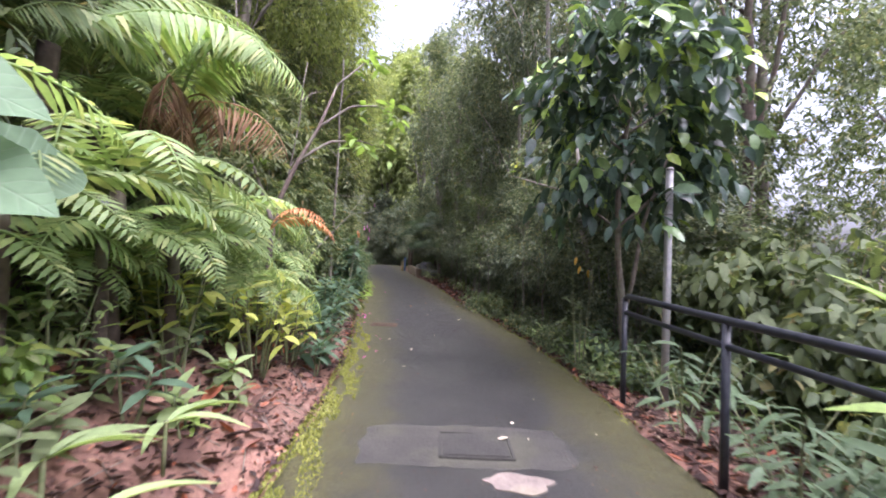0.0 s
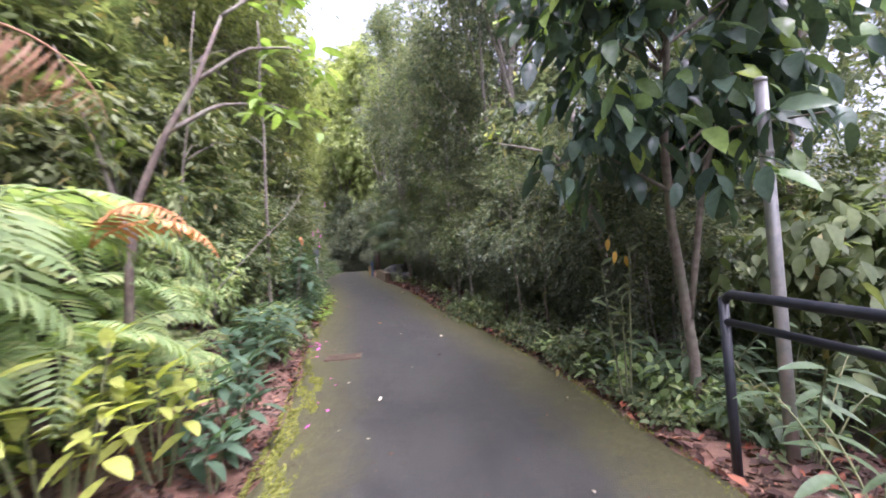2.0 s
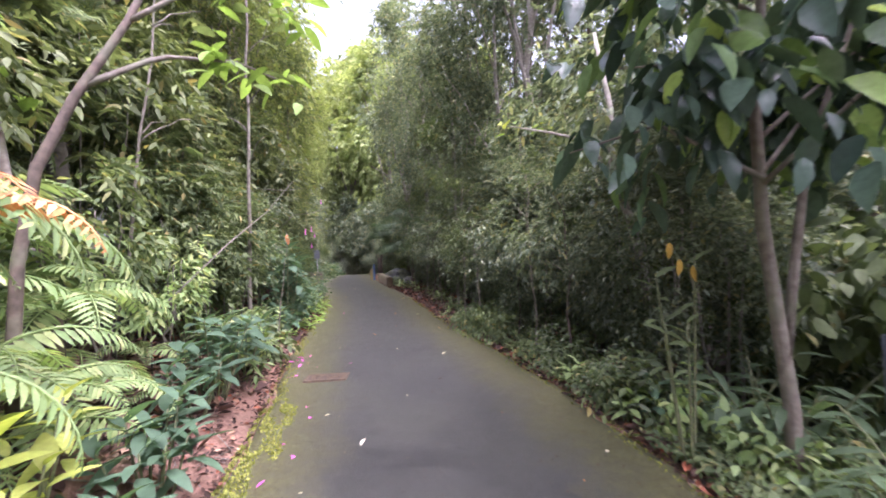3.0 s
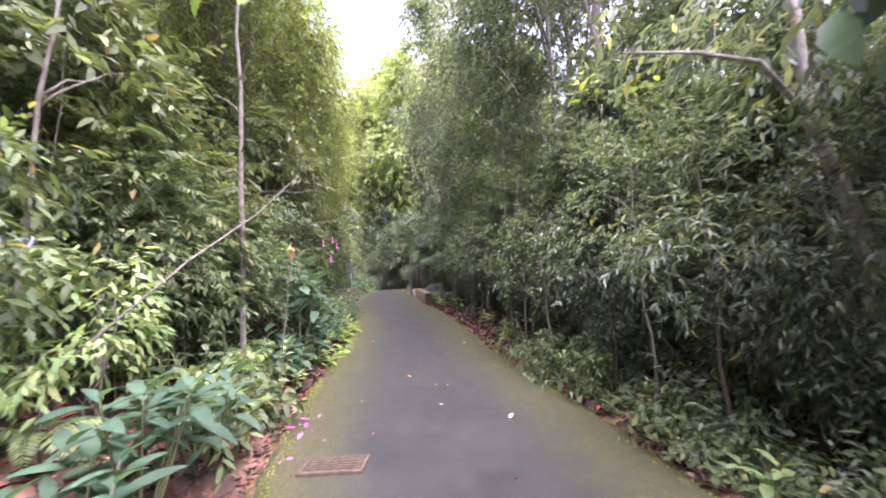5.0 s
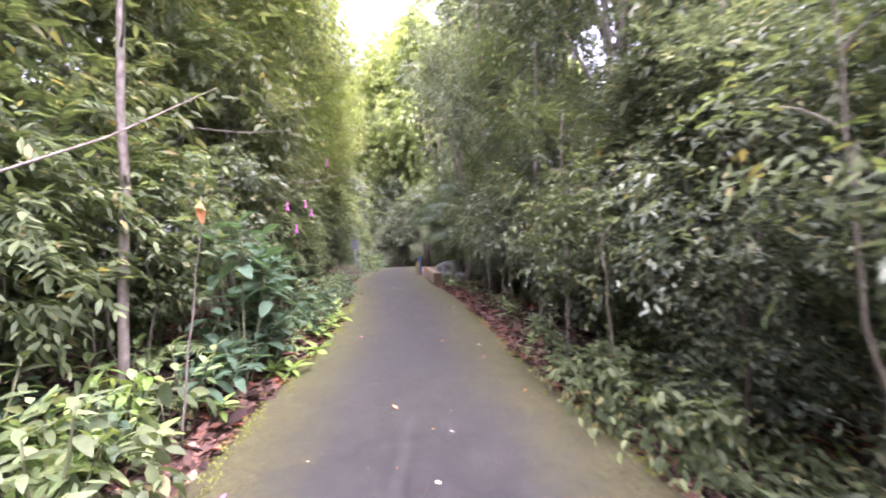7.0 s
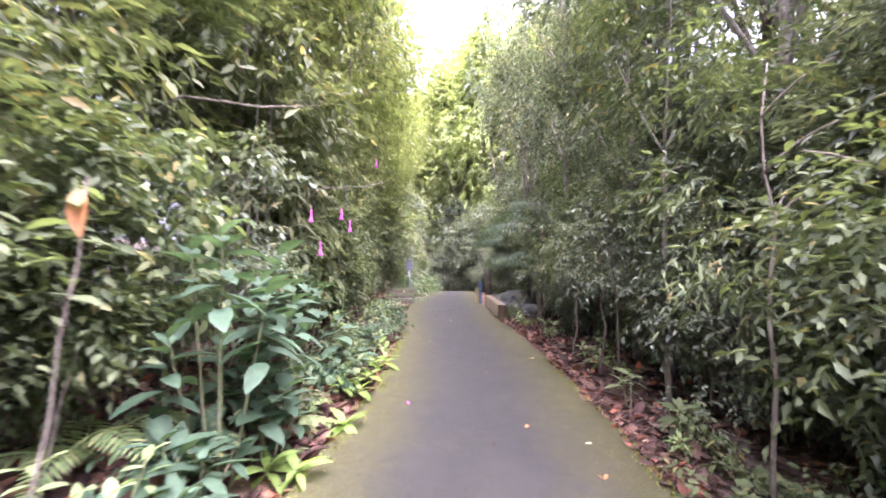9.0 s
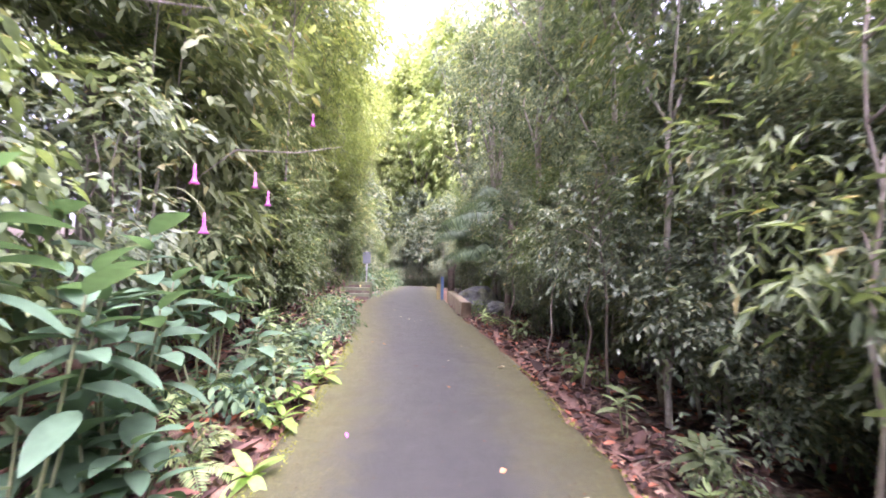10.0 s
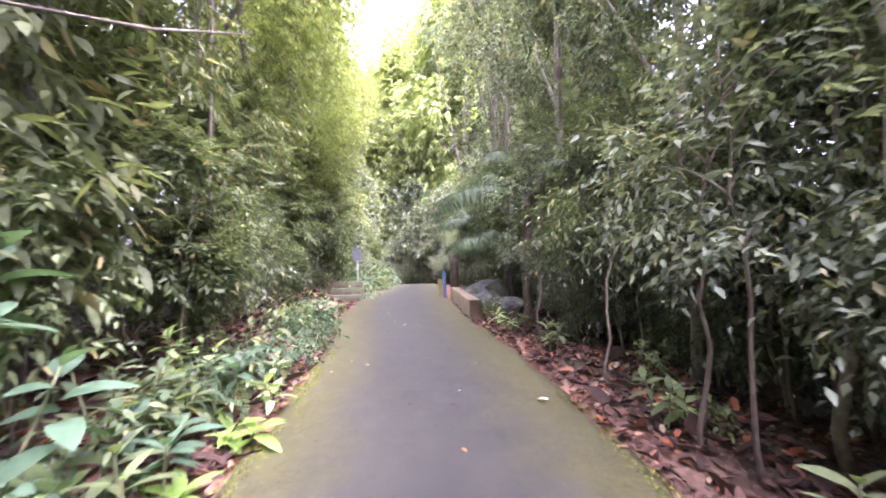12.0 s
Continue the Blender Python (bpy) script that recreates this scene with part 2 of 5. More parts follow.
# ---------------------------------------------------------------- the lie of the land
GROUND = ((-8, -0.1), (0, -0.02), (3.7, 0.04), (6.5, 0.12), (9.2, 0.27), (12.9, 0.42), (15.7, 0.535), (19.8, 0.68), (27.7, 0.94), (31.3, 1.04), (34, 0.98), (38, 0.7), (60, 0.5), (90, 0.5))
LEFT = ((-8, -1.0), (0, -1.02), (2.8, -1.09), (4.8, -1.2), (7.4, -1.53), (9.2, -1.89), (11.1, -2.2), (12.9, -2.3), (14.8, -2.63), (16.6, -3.05), (18.5, -3.5), (21.2, -4.4), (24.3, -5.0), (28.5, -5.45), (31.5, -5.6), (34, -6.6), (37, -9.6), (46, -22))
RIGHT = ((-8, 1.95), (2.8, 1.95), (4.6, 1.93), (6.5, 1.75), (7.8, 1.52), (8.8, 1.27), (10.2, 0.97), (11.5, 0.6), (13.1, 0.32), (14.1, 0.14), (15.7, -0.14), (18.5, -0.74), (20.6, -1.38), (22.2, -1.66), (25, -2.25), (27.7, -2.75), (31.5, -3.4), (34, -3.9), (37, -5.8), (46, -17))


def along(table, y):
    px, pv = [a for a, _ in table], [b for _, b in table]
    y = np.asarray(y, float)
    return sum(np.interp(y + d, px, pv) for d in (-0.8, -0.4, 0, 0.4, 0.8)) / 5


def gz(y):
    return along(GROUND, y)


def lx(y):
    return along(LEFT, y)


def rx(y):
    return along(RIGHT, y)


def wave(x, y, s):
    return np.sin(x * 1.7 * s + 0.6) * np.cos(y * 1.3 * s + 1.1) + 0.6 * np.sin((x * 2.3 + y * 3.1) * s) + 0.4 * np.cos((x * 4.1 - y * 3.7) * s)


def land(x, y):
    """Height of the ground: path level between the edges, a bank on one side, a gentle fall on the other."""
    x, y = np.asarray(x, float), np.asarray(y, float)
    dl = np.maximum(lx(y) - x, 0)
    dr = np.maximum(x - rx(y), 0)
    steep = np.interp(y, [0, 6, 10, 40], [0.55, 0.5, 0.35, 0.3])
    up = steep * np.minimum(np.maximum(dl - 0.15, 0), 4) + 0.12 * np.clip(dl - 4, 0, 20)
    down = np.interp(y, [0, 5, 9, 40], [0.3, 0.28, 0.1, 0.05]) * np.minimum(np.maximum(dr - 0.3, 0), 6)
    rough = 0.035 * wave(x, y, 1.9) * np.clip((dl + dr) / 0.6, 0, 1) + 0.1 * wave(x, y, 0.4) * np.clip((dl + dr - 1) / 3, 0, 1)
    inside = np.where((dl + dr) > 0.02, 0.0, -0.06)
    return gz(y) - 0.012 + up - down + rough + inside


# ---------------------------------------------------------------- mesh helpers
rng = np.random.default_rng(7)


def mesh_of(name, verts, faces, smooth=False):
    """faces: list of integer arrays, each of shape (n, corners)."""
    me = bpy.data.meshes.new(name)
    verts = np.asarray(verts, np.float32)
    loops = np.concatenate([f.ravel() for f in faces]).astype(np.int32)
    sizes = np.concatenate([np.full(len(f), f.shape[1]) for f in faces]).astype(np.int32)
    starts = np.concatenate([[0], np.cumsum(sizes)[:-1]]).astype(np.int32)
    me.vertices.add(len(verts))
    me.vertices.foreach_set("co", verts.ravel())
    me.loops.add(len(loops))
    me.loops.foreach_set("vertex_index", loops)
    me.polygons.add(len(sizes))
    me.polygons.foreach_set("loop_start", starts)
    me.update(calc_edges=True)
    me.validate()
    if smooth:
        me.polygons.foreach_set("use_smooth", np.ones(len(sizes), bool))
    return me


RECOLOURED = {}


def part(name, data, material, parent, label=""):
    """One mesh object under a thing or a part. data: a bmesh, or a mesh made before."""
    if isinstance(data, bmesh.types.BMesh):
        me = bpy.data.meshes.new(name)
        data.to_mesh(me)
        data.free()
        data = me
    if not data.materials:
        data.materials.append(material)
    elif data.materials[0] != material:
        key = (data.name, material.name)
        if key not in RECOLOURED:
            RECOLOURED[key] = data.copy()
            RECOLOURED[key].materials[0] = material
        data = RECOLOURED[key]
    ob = new(name, data)
    ob.parent = parent
    if label:
        tagged(ob, label)
    return ob


def thing(name, place, label, category, group="", kind="", turn=0.0, size=1.0):
    e = new(name)
    e.matrix_basis = Matrix.Translation(place) @ Matrix.Rotation(turn, 4, "Z") @ Matrix.Scale(size, 4)
    e.empty_display_size = 0.1
    return tagged(e, label, category, group, kind)


def solid(name, data, material, place=(0, 0, 0), label="", category="", group="", kind=""):
    ob = part(name, data, material, None)
    ob.location = place
    return tagged(ob, label, category, group, kind)


def merge(pieces):
    """Join (verts, faces) pairs."""
    vs, fs, o = [], [], 0
    for v, f in pieces:
        vs.append(v)
        fs += [a + o for a in f]
        o += len(v)
    return np.concatenate(vs), fs


def tube(points, radii, n=7):
    p = np.asarray(points, float)
    r = np.broadcast_to(np.asarray(radii, float), (len(p),))
    t = np.gradient(p, axis=0)
    t /= np.linalg.norm(t, axis=1)[:, None] + 1e-9
    ref = np.where(np.abs(t[:, 2:3]) > 0.9, [[1.0, 0, 0]], [[0, 0, 1.0]])
    u = np.cross(t, ref)
    u /= np.linalg.norm(u, axis=1)[:, None]
    w = np.cross(t, u)
    a = np.arange(n) * 2 * math.pi / n
    v = p[:, None] + r[:, None, None] * (np.cos(a)[None, :, None] * u[:, None] + np.sin(a)[None, :, None] * w[:, None])
    i = np.arange(len(p) - 1)[:, None] * n
    k = np.arange(n)[None]
    k2 = (k + 1) % n
    q = np.stack([i + k, i + k2, i + n + k2, i + n + k], -1).reshape(-1, 4)
    caps = [np.arange(n)[None, ::-1], (np.arange(n) + (len(p) - 1) * n)[None]]
    return v.reshape(-1, 3), [q, *caps]


def bent(a, b, sag=0.0, n=7, wobble=0.0):
    """Points from a to b with a bow and some wobble."""
    a, b = np.asarray(a, float), np.asarray(b, float)
    s = np.linspace(0, 1, n)[:, None]
    p = a + (b - a) * s
    p[:, 2] -= sag * 4 * (s * (1 - s))[:, 0]
    if wobble:
        p[1:-1] += rng.normal(0, wobble, (n - 2, 3))
    return p


def box_bm(x0, x1, y0, y1, z0, z1, bevel=0.0):
    bm = bmesh.new()
    bmesh.ops.create_cube(bm, size=1)
    for v in bm.verts:
        v.co = ((x0, x1)[v.co.x > 0], (y0, y1)[v.co.y > 0], (z0, z1)[v.co.z > 0])
    if bevel:
        bmesh.ops.bevel(bm, geom=bm.edges[:], offset=bevel, segments=2, affect="EDGES")
    return bm


# ---------------------------------------------------------------- leaves
def unit(v):
    return v / (np.linalg.norm(v, axis=-1, keepdims=True) + 1e-9)


def blade(w, stations=(0.0, 0.35, 0.7, 1.0), widths=(0.0, 1.0, 0.72, 0.0), fold=0.12, droop=0.15, wavy=0.0):
    """A leaf along x, one long: edge, midrib, edge."""
    v, f3, f4 = [(0, 0, 0)], [], []
    inner = list(zip(stations, widths))[1:-1]
    for j, (s, k) in enumerate(inner):
        h = k * w / 2
        z = -droop * s * s
        lift = fold * h * 2 + wavy * (-1) ** j * h
        v += [(s, h, z + lift), (s, 0, z), (s, -h, z + lift)]
    v.append((1, 0, -droop))
    n = len(inner)
    f3 += [(0, 2, 1), (0, 3, 2)]
    for j in range(n - 1):
        a, b = 1 + 3 * j, 4 + 3 * j
        f4 += [(a, a + 1, b + 1, b), (a + 1, a + 2, b + 2, b + 1)]
    a = 1 + 3 * (n - 1)
    f3 += [(a, a + 1, len(v) - 1), (a + 1, a + 2, len(v) - 1)]
    faces = [np.array(f3)]
    if f4:
        faces.append(np.array(f4))
    return np.array(v, float), faces


def chip(w):
    """The cheapest leaf: a folded lozenge."""
    return np.array([(0, 0, 0), (0.45, w / 2, 0.07), (1, 0, -0.12), (0.45, -w / 2, 0.07)]), [np.array([(0, 3, 2), (0, 2, 1)])]


def oval(w, fold=0.15, droop=0.25, wavy=0.0):
    """A broad leaf with nine stations, for plants close by."""
    return blade(w, (0, 0.08, 0.2, 0.35, 0.5, 0.65, 0.8, 0.92, 1), (0, 0.42, 0.78, 0.97, 1, 0.88, 0.62, 0.3, 0), fold, droop, wavy)


def scatter(template, pos, direc, size, up=None, jitter=0.35, r=None):
    """Copies of a leaf at pos, pointing along direc, face up but for the jitter."""
    r = r or rng
    tv, tf = template
    n = len(pos)
    x = unit(direc)
    upv = np.array([0, 0, 1.0]) if up is None else up
    z = upv - (x @ np.array([0, 0, 1.0]))[:, None] * x if up is None else up - np.sum(up * x, 1)[:, None] * x
    z = unit(z + r.normal(0, jitter, (n, 3)))
    y = unit(np.cross(z, x))
    z = np.cross(x, y)
    s = np.broadcast_to(np.asarray(size, float), (n,))[:, None, None]
    m = np.stack([x, y, z], 1) * s
    v = np.einsum("vk,nkj->nvj", tv, m) + pos[:, None]
    off = (np.arange(n) * len(tv))[:, None, None]
    return v.reshape(-1, 3), [(f[None] + off).reshape(-1, f.shape[1]) for f in tf]


def spray(pairs, length, w, template=None, angle=0.9, leaf=0.3):
    """A twig along x with leaflets on both sides, as one template, one unit long."""
    template = template or chip(w)
    t = np.linspace(0.12, 1, pairs)
    pos = np.concatenate([np.stack([t, 0 * t, -0.2 * t * t], 1)] * 2)
    sg = np.concatenate([np.ones(pairs), -np.ones(pairs)])
    taper = np.concatenate([np.sin(math.pi * (0.15 + 0.75 * t))] * 2)
    d = np.stack([np.full(2 * pairs, math.cos(angle)), sg * math.sin(angle), np.full(2 * pairs, -0.25)], 1)
    lv, lf = scatter(template, pos, d, leaf * (0.4 + 0.6 * taper), jitter=0.12)
    sv, sf = tube([(0, 0, 0), (0.5, 0, -0.05), (1, 0, -0.2)], (0.008, 0.006, 0.003), 3)
    return merge([(lv, lf), (sv, sf)])


def cloud(n, shape, gap=0.15, seed=0):
    """Points inside a crown: shape(u) maps random numbers to places; a lumpy field cuts holes."""
    r = np.random.default_rng(seed)
    p = shape(r.random((int(n * 1.9), 3)), r)
    f = wave(p[:, 0] + 0.7 * p[:, 2], p[:, 1] - 0.5 * p[:, 2], 1.6) + 0.5 * np.sin(p[:, 2] * 4.3 + p[:, 0] * 2)
    return p[f > np.quantile(f, gap)][:n]


def foliage(points, centre, length, template, per=6, leaf=0.09, droop=0.25, seed=0, spread=0.9):
    """Twigs at the points, heading outward, each with leaves set along it."""
    r = np.random.default_rng(seed + 1)
    n = len(points)
    out = unit(points - np.asarray(centre)) * np.array([1, 1, 0.45])
    d = unit(out + r.normal(0, 0.6, (n, 3)) + np.array([0, 0, 0.12 - droop]))
    j = np.tile(np.arange(per), n)
    base, dd = np.repeat(points, per, 0), np.repeat(d, per, 0)
    ln = np.repeat(length * r.uniform(0.6, 1.3, n), per)
    side = unit(np.cross(dd, np.array([0, 0, 1.0])) + 1e-3) * np.where(j % 2, 1, -1)[:, None]
    pos = base + dd * (ln * (j + 0.5) / per)[:, None]
    pos[:, 2] -= droop * ln * ((j + 0.5) / per) ** 2 * 0.5
    ld = dd * 0.75 + side * spread + r.normal(0, 0.3, (n * per, 3)) + np.array([0, 0, -droop])
    return scatter(template, pos, ld, leaf * r.uniform(0.6, 1.25, n * per), jitter=0.45, r=r)


# ---------------------------------------------------------------- setting: ground and path
gx = np.concatenate([[-400, -200, -90, -45], np.arange(-26, -9, 1.0), np.arange(-9, 6, 0.2), np.arange(6, 20, 1.0), [30, 60, 120, 250, 400]])
gy = np.concatenate([[-300, -120, -50, -20], np.arange(-8, 0, 0.8), np.arange(0, 26, 0.2), np.arange(26, 60, 1.0), [75, 110, 200, 400, 700]])
X, Y = np.meshgrid(gx, gy)
Z = land(X, np.clip(Y, -8, 60))
ix = np.arange(len(gx) - 1)[None] + np.arange(len(gy) - 1)[:, None] * len(gx)
q = np.stack([ix, ix + 1, ix + 1 + len(gx), ix + len(gx)], -1).reshape(-1, 4)
ground_me = mesh_of("ground", np.stack([X, Y, Z], -1).reshape(-1, 3), [q], True)
# Mask for the darker ground: grows with distance from the path.
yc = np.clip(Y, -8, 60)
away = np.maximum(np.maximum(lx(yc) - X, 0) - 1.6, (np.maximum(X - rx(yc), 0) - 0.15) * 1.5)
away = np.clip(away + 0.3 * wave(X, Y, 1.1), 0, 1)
ground_me.attributes.new("dark_floor", "FLOAT", "POINT").data.foreach_set("value", away.ravel().astype(np.float32))
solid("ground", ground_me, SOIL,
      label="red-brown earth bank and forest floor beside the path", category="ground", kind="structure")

path = tagged(new("path"), "weathered grey asphalt footpath with mossy edges", "path", kind="structure")


def slab(y0, y1):
    """One bay of the path, with rounded arrises, a slight crown and worn, uneven edges."""
    ys = np.linspace(y0, y1, max(4, int((y1 - y0) / 0.2)))
    us = np.concatenate([[0, 0.004, 0.03, 0.08, 0.15], np.linspace(0.22, 0.78, 8), [0.85, 0.92, 0.97, 0.996, 1]])
    a, b = lx(ys), rx(ys)
    a = a + 0.025 * np.sin(ys * 5.1) + 0.02 * np.sin(ys * 13.7)
    b = b + 0.03 * np.sin(ys * 4.3 + 1) + 0.02 * np.sin(ys * 11.1)
    xs = a[:, None] + (b - a)[:, None] * us[None]
    zs = gz(ys)[:, None] + 0.012 + 0.02 * (1 - (2 * us[None] - 1) ** 2) + 0.004 * wave(xs, ys[:, None], 2.1)
    zs[:, [0, -1]] -= 0.1
    zs[[0, -1]] -= 0.0006
    v = np.stack([xs, np.repeat(ys[:, None], len(us), 1), zs], -1).reshape(-1, 3)
    m = len(us)
    i = np.arange(m - 1)[None] + np.arange(len(ys) - 1)[:, None] * m
    me = mesh_of("slab", v, [np.stack([i, i + 1, i + 1 + m, i + m], -1).reshape(-1, 4)], True)
    edge = me.attributes.new("edge", "FLOAT", "POINT")
    w = (b - a)[:, None]
    edge.data.foreach_set("value", (np.minimum(us, 1 - us)[None] * w).ravel().astype(np.float32))
    part("slab", me, PATHM, path)


def path_z(x, y):
    """Height of the path's surface."""
    u = (x - float(lx(y))) / (float(rx(y)) - float(lx(y)))
    return float(gz(y)) + 0.012 + 0.02 * (1 - (2 * u - 1) ** 2) + 0.004 * float(wave(x, y, 2.1))


for y0, y1 in ((-8, -3), (-3, 0.5), (0.5, 3.18), (3.18, 6.9), (6.9, 10.6), (10.6, 14.2), (14.2, 17.9), (17.9, 21.6), (21.6, 26), (26, 32), (32, 45)):
    slab(y0, y1)

# ---------------------------------------------------------------- built things beside the path


def railing():
    top, low, x = 1.27, 1.09, 2.04
    ys = (4.57, 2.95, 1.3, -0.4, -2.1)
    e = thing("railing", (x, 4.57, float(land(x, 4.57))), "black painted tubular steel railing beside the drop", "railing")
    z0 = e.location.z
    lift = [float(gz(y)) - float(gz(4.57)) for y in ys]
    for y, k in zip(ys, lift):
        v, f = tube([(0, y - 4.57, -0.25), (0, y - 4.57, top - z0 + k - 0.02)], 0.03, 12)
        part("post", mesh_of("post", v, f, True), BLACK, e)
    bend = [(0, 0, top - z0 - 0.07), (0, -0.02, top - z0 - 0.025), (0, -0.07, top - z0)]
    v, f = tube(bend + [(0, y - 4.57, top - z0 + k) for y, k in zip(ys[1:], lift[1:])], 0.03, 12)
    part("top_rail", mesh_of("top_rail", v, f, True), BLACK, e)
    v, f = tube([(0, y - 4.57, low - z0 + k) for y, k in zip(ys, lift)], 0.024, 12)
    part("lower_rail", mesh_of("lower_rail", v, f, True), BLACK, e)


def lamp_pole():
    x, y = 2.59, 4.74
    z = float(land(x, y))
    e = thing("pole", (x, y, z - 0.1), "slim grey galvanised steel pole among the leaves", "pole")
    v, f = tube([(0, 0, 0), (0, 0, 1.5), (0, 0, 2.83 - z)], (0.042, 0.042, 0.041), 14)
    part("shaft", mesh_of("shaft", v, f, True), GREYM, e)
    v, f = tube([(0, 0, 2.82 - z), (0, 0, 2.85 - z), (0, 0, 2.86 - z)], (0.045, 0.043, 0.03), 14)
    part("cap", mesh_of("cap", v, f, True), GREYM, e)
    v, f = tube([(0, 0, 2.3 - z), (0, 0, 2.33 - z)], 0.047, 14)
    part("band", mesh_of("band", v, f, True), GREYM, e)


def parapet(side, y0, y1, h, width):
    """A low stained wall along the edge of the path."""
    edge = lx if side < 0 else rx
    ys = np.linspace(y0, y1, 9)
    e = edge(ys)
    prof = [(0.0, -0.15), (0.0, h - 0.02), (0.02, h), (width - 0.02, h), (width, h - 0.02), (width, -0.15)]
    v = np.array([[(ex + side * (0.02 + px), yy, float(gz(yy)) + pz) for px, pz in prof] for ex, yy in zip(e, ys)])
    m = len(prof)
    i = np.arange(m - 1)[None] + np.arange(len(ys) - 1)[:, None] * m
    qd = np.stack([i, i + 1, i + 1 + m, i + m], -1).reshape(-1, 4)
    caps = [np.arange(m)[None], (np.arange(m) + (len(ys) - 1) * m)[None, ::-1]]
    solid("low_wall", mesh_of("low_wall", v.reshape(-1, 3), [qd, *caps]), WALLM,
          label="low ochre concrete parapet streaked with moss", category="wall", group="path parapets")


def steps():
    x, y = -5.15, 24.3
    e = thing("garden_steps", (x, y, float(gz(y))), "short flight of mossy concrete steps beside the path", "steps", turn=0.15)
    for k in range(3):
        part("step", box_bm(-0.95 + 0.1 * k, 0.25 - 0.02 * k, 0.32 * k, 0.32 * k + 0.36, -0.3, 0.2 * k + 0.22, 0.02), STEPM, e)
        part("riser", box_bm(-0.92 + 0.1 * k, 0.22 - 0.02 * k, 0.32 * k - 0.012, 0.32 * k - 0.002, -0.25 + 0.2 * k, 0.2 * k + 0.12), BARKD, e)


def far_posts():
    x, y = -2.0, 24.9
    e = thing("gate_post", (x, y, float(gz(y))), "dark brown timber gate post with a rounded head", "post")
    v, f = tube([(0, 0, -0.2), (0, 0, 1.1), (0, 0, 1.3), (0, 0, 1.42), (0, 0, 1.48)], (0.13, 0.13, 0.19, 0.17, 0.05), 14)
    part("shaft", mesh_of("shaft", v, f, True), BARKD, e)
    e = thing("marker_post", (x - 0.34, y + 0.1, float(gz(y))), "narrow blue and yellow painted marker post", "post")
    part("shaft", box_bm(-0.05, 0.05, -0.05, 0.05, -0.2, 0.85, 0.008), BLUEP, e)
    part("panel", box_bm(-0.2, -0.055, -0.03, 0.03, -0.1, 0.6, 0.008), YELP, e, "faded yellow board")
    e = thing("sign_post", (-5.6, 26.2, float(land(-5.6, 26.2))), "small blank grey sign on a thin post", "sign")
    v, f = tube([(0, 0, -0.2), (0, 0, 1.75)], 0.03, 10)
    part("post", mesh_of("post", v, f, True), GREYM, e)
    part("plate", box_bm(-0.16, 0.16, -0.045, -0.03, 1.25, 1.72, 0.004), SIGNM, e)


def boulder(x, y, s):
    bm = bmesh.new()
    bmesh.ops.create_icosphere(bm, subdivisions=4, radius=1)
    for v in bm.verts:
        k = 1 + 0.25 * noise.noise(v.co * 1.3 + Vector((x, y, 0))) + 0.1 * noise.noise(v.co * 4)
        v.co = Vector((v.co.x * 0.9, v.co.y * 1.2, v.co.z * 0.7)) * k * s
    solid("boulder", bm, ROCKM, (x, y, float(land(x, y)) + 0.25 * s), "rough grey boulder behind the low wall", "boulder")


def grating():
    x0, x1, y0, y1 = -1.39, -0.86, 8.15, 8.45
    z = float(gz(8.35)) + 0.027
    e = thing("drain_grating", (x0, y0, z), "rusty iron drain grating set in the path", "drain")
    w, d = x1 - x0, y1 - y0
    for a in ((0, w, 0, 0.025), (0, w, d - 0.025, d), (0, 0.025, 0.025, d - 0.025), (w - 0.025, w, 0.025, d - 0.025)):
        part("frame_bar", box_bm(a[0], a[1], a[2], a[3], -0.02, 0.012, 0.003), IRON, e)
    for k in range(6):
        yy = 0.045 + k * (d - 0.09) / 5
        part("bar", box_bm(0.025, w - 0.025, yy - 0.009, yy + 0.009, -0.015, 0.008, 0.002), IRON, e)
    # Thin black sheet stands in for the shade below the bars.
    part("pit", box_bm(0.026, w - 0.026, 0.026, d - 0.026, -0.02, -0.016), BLACK, e)


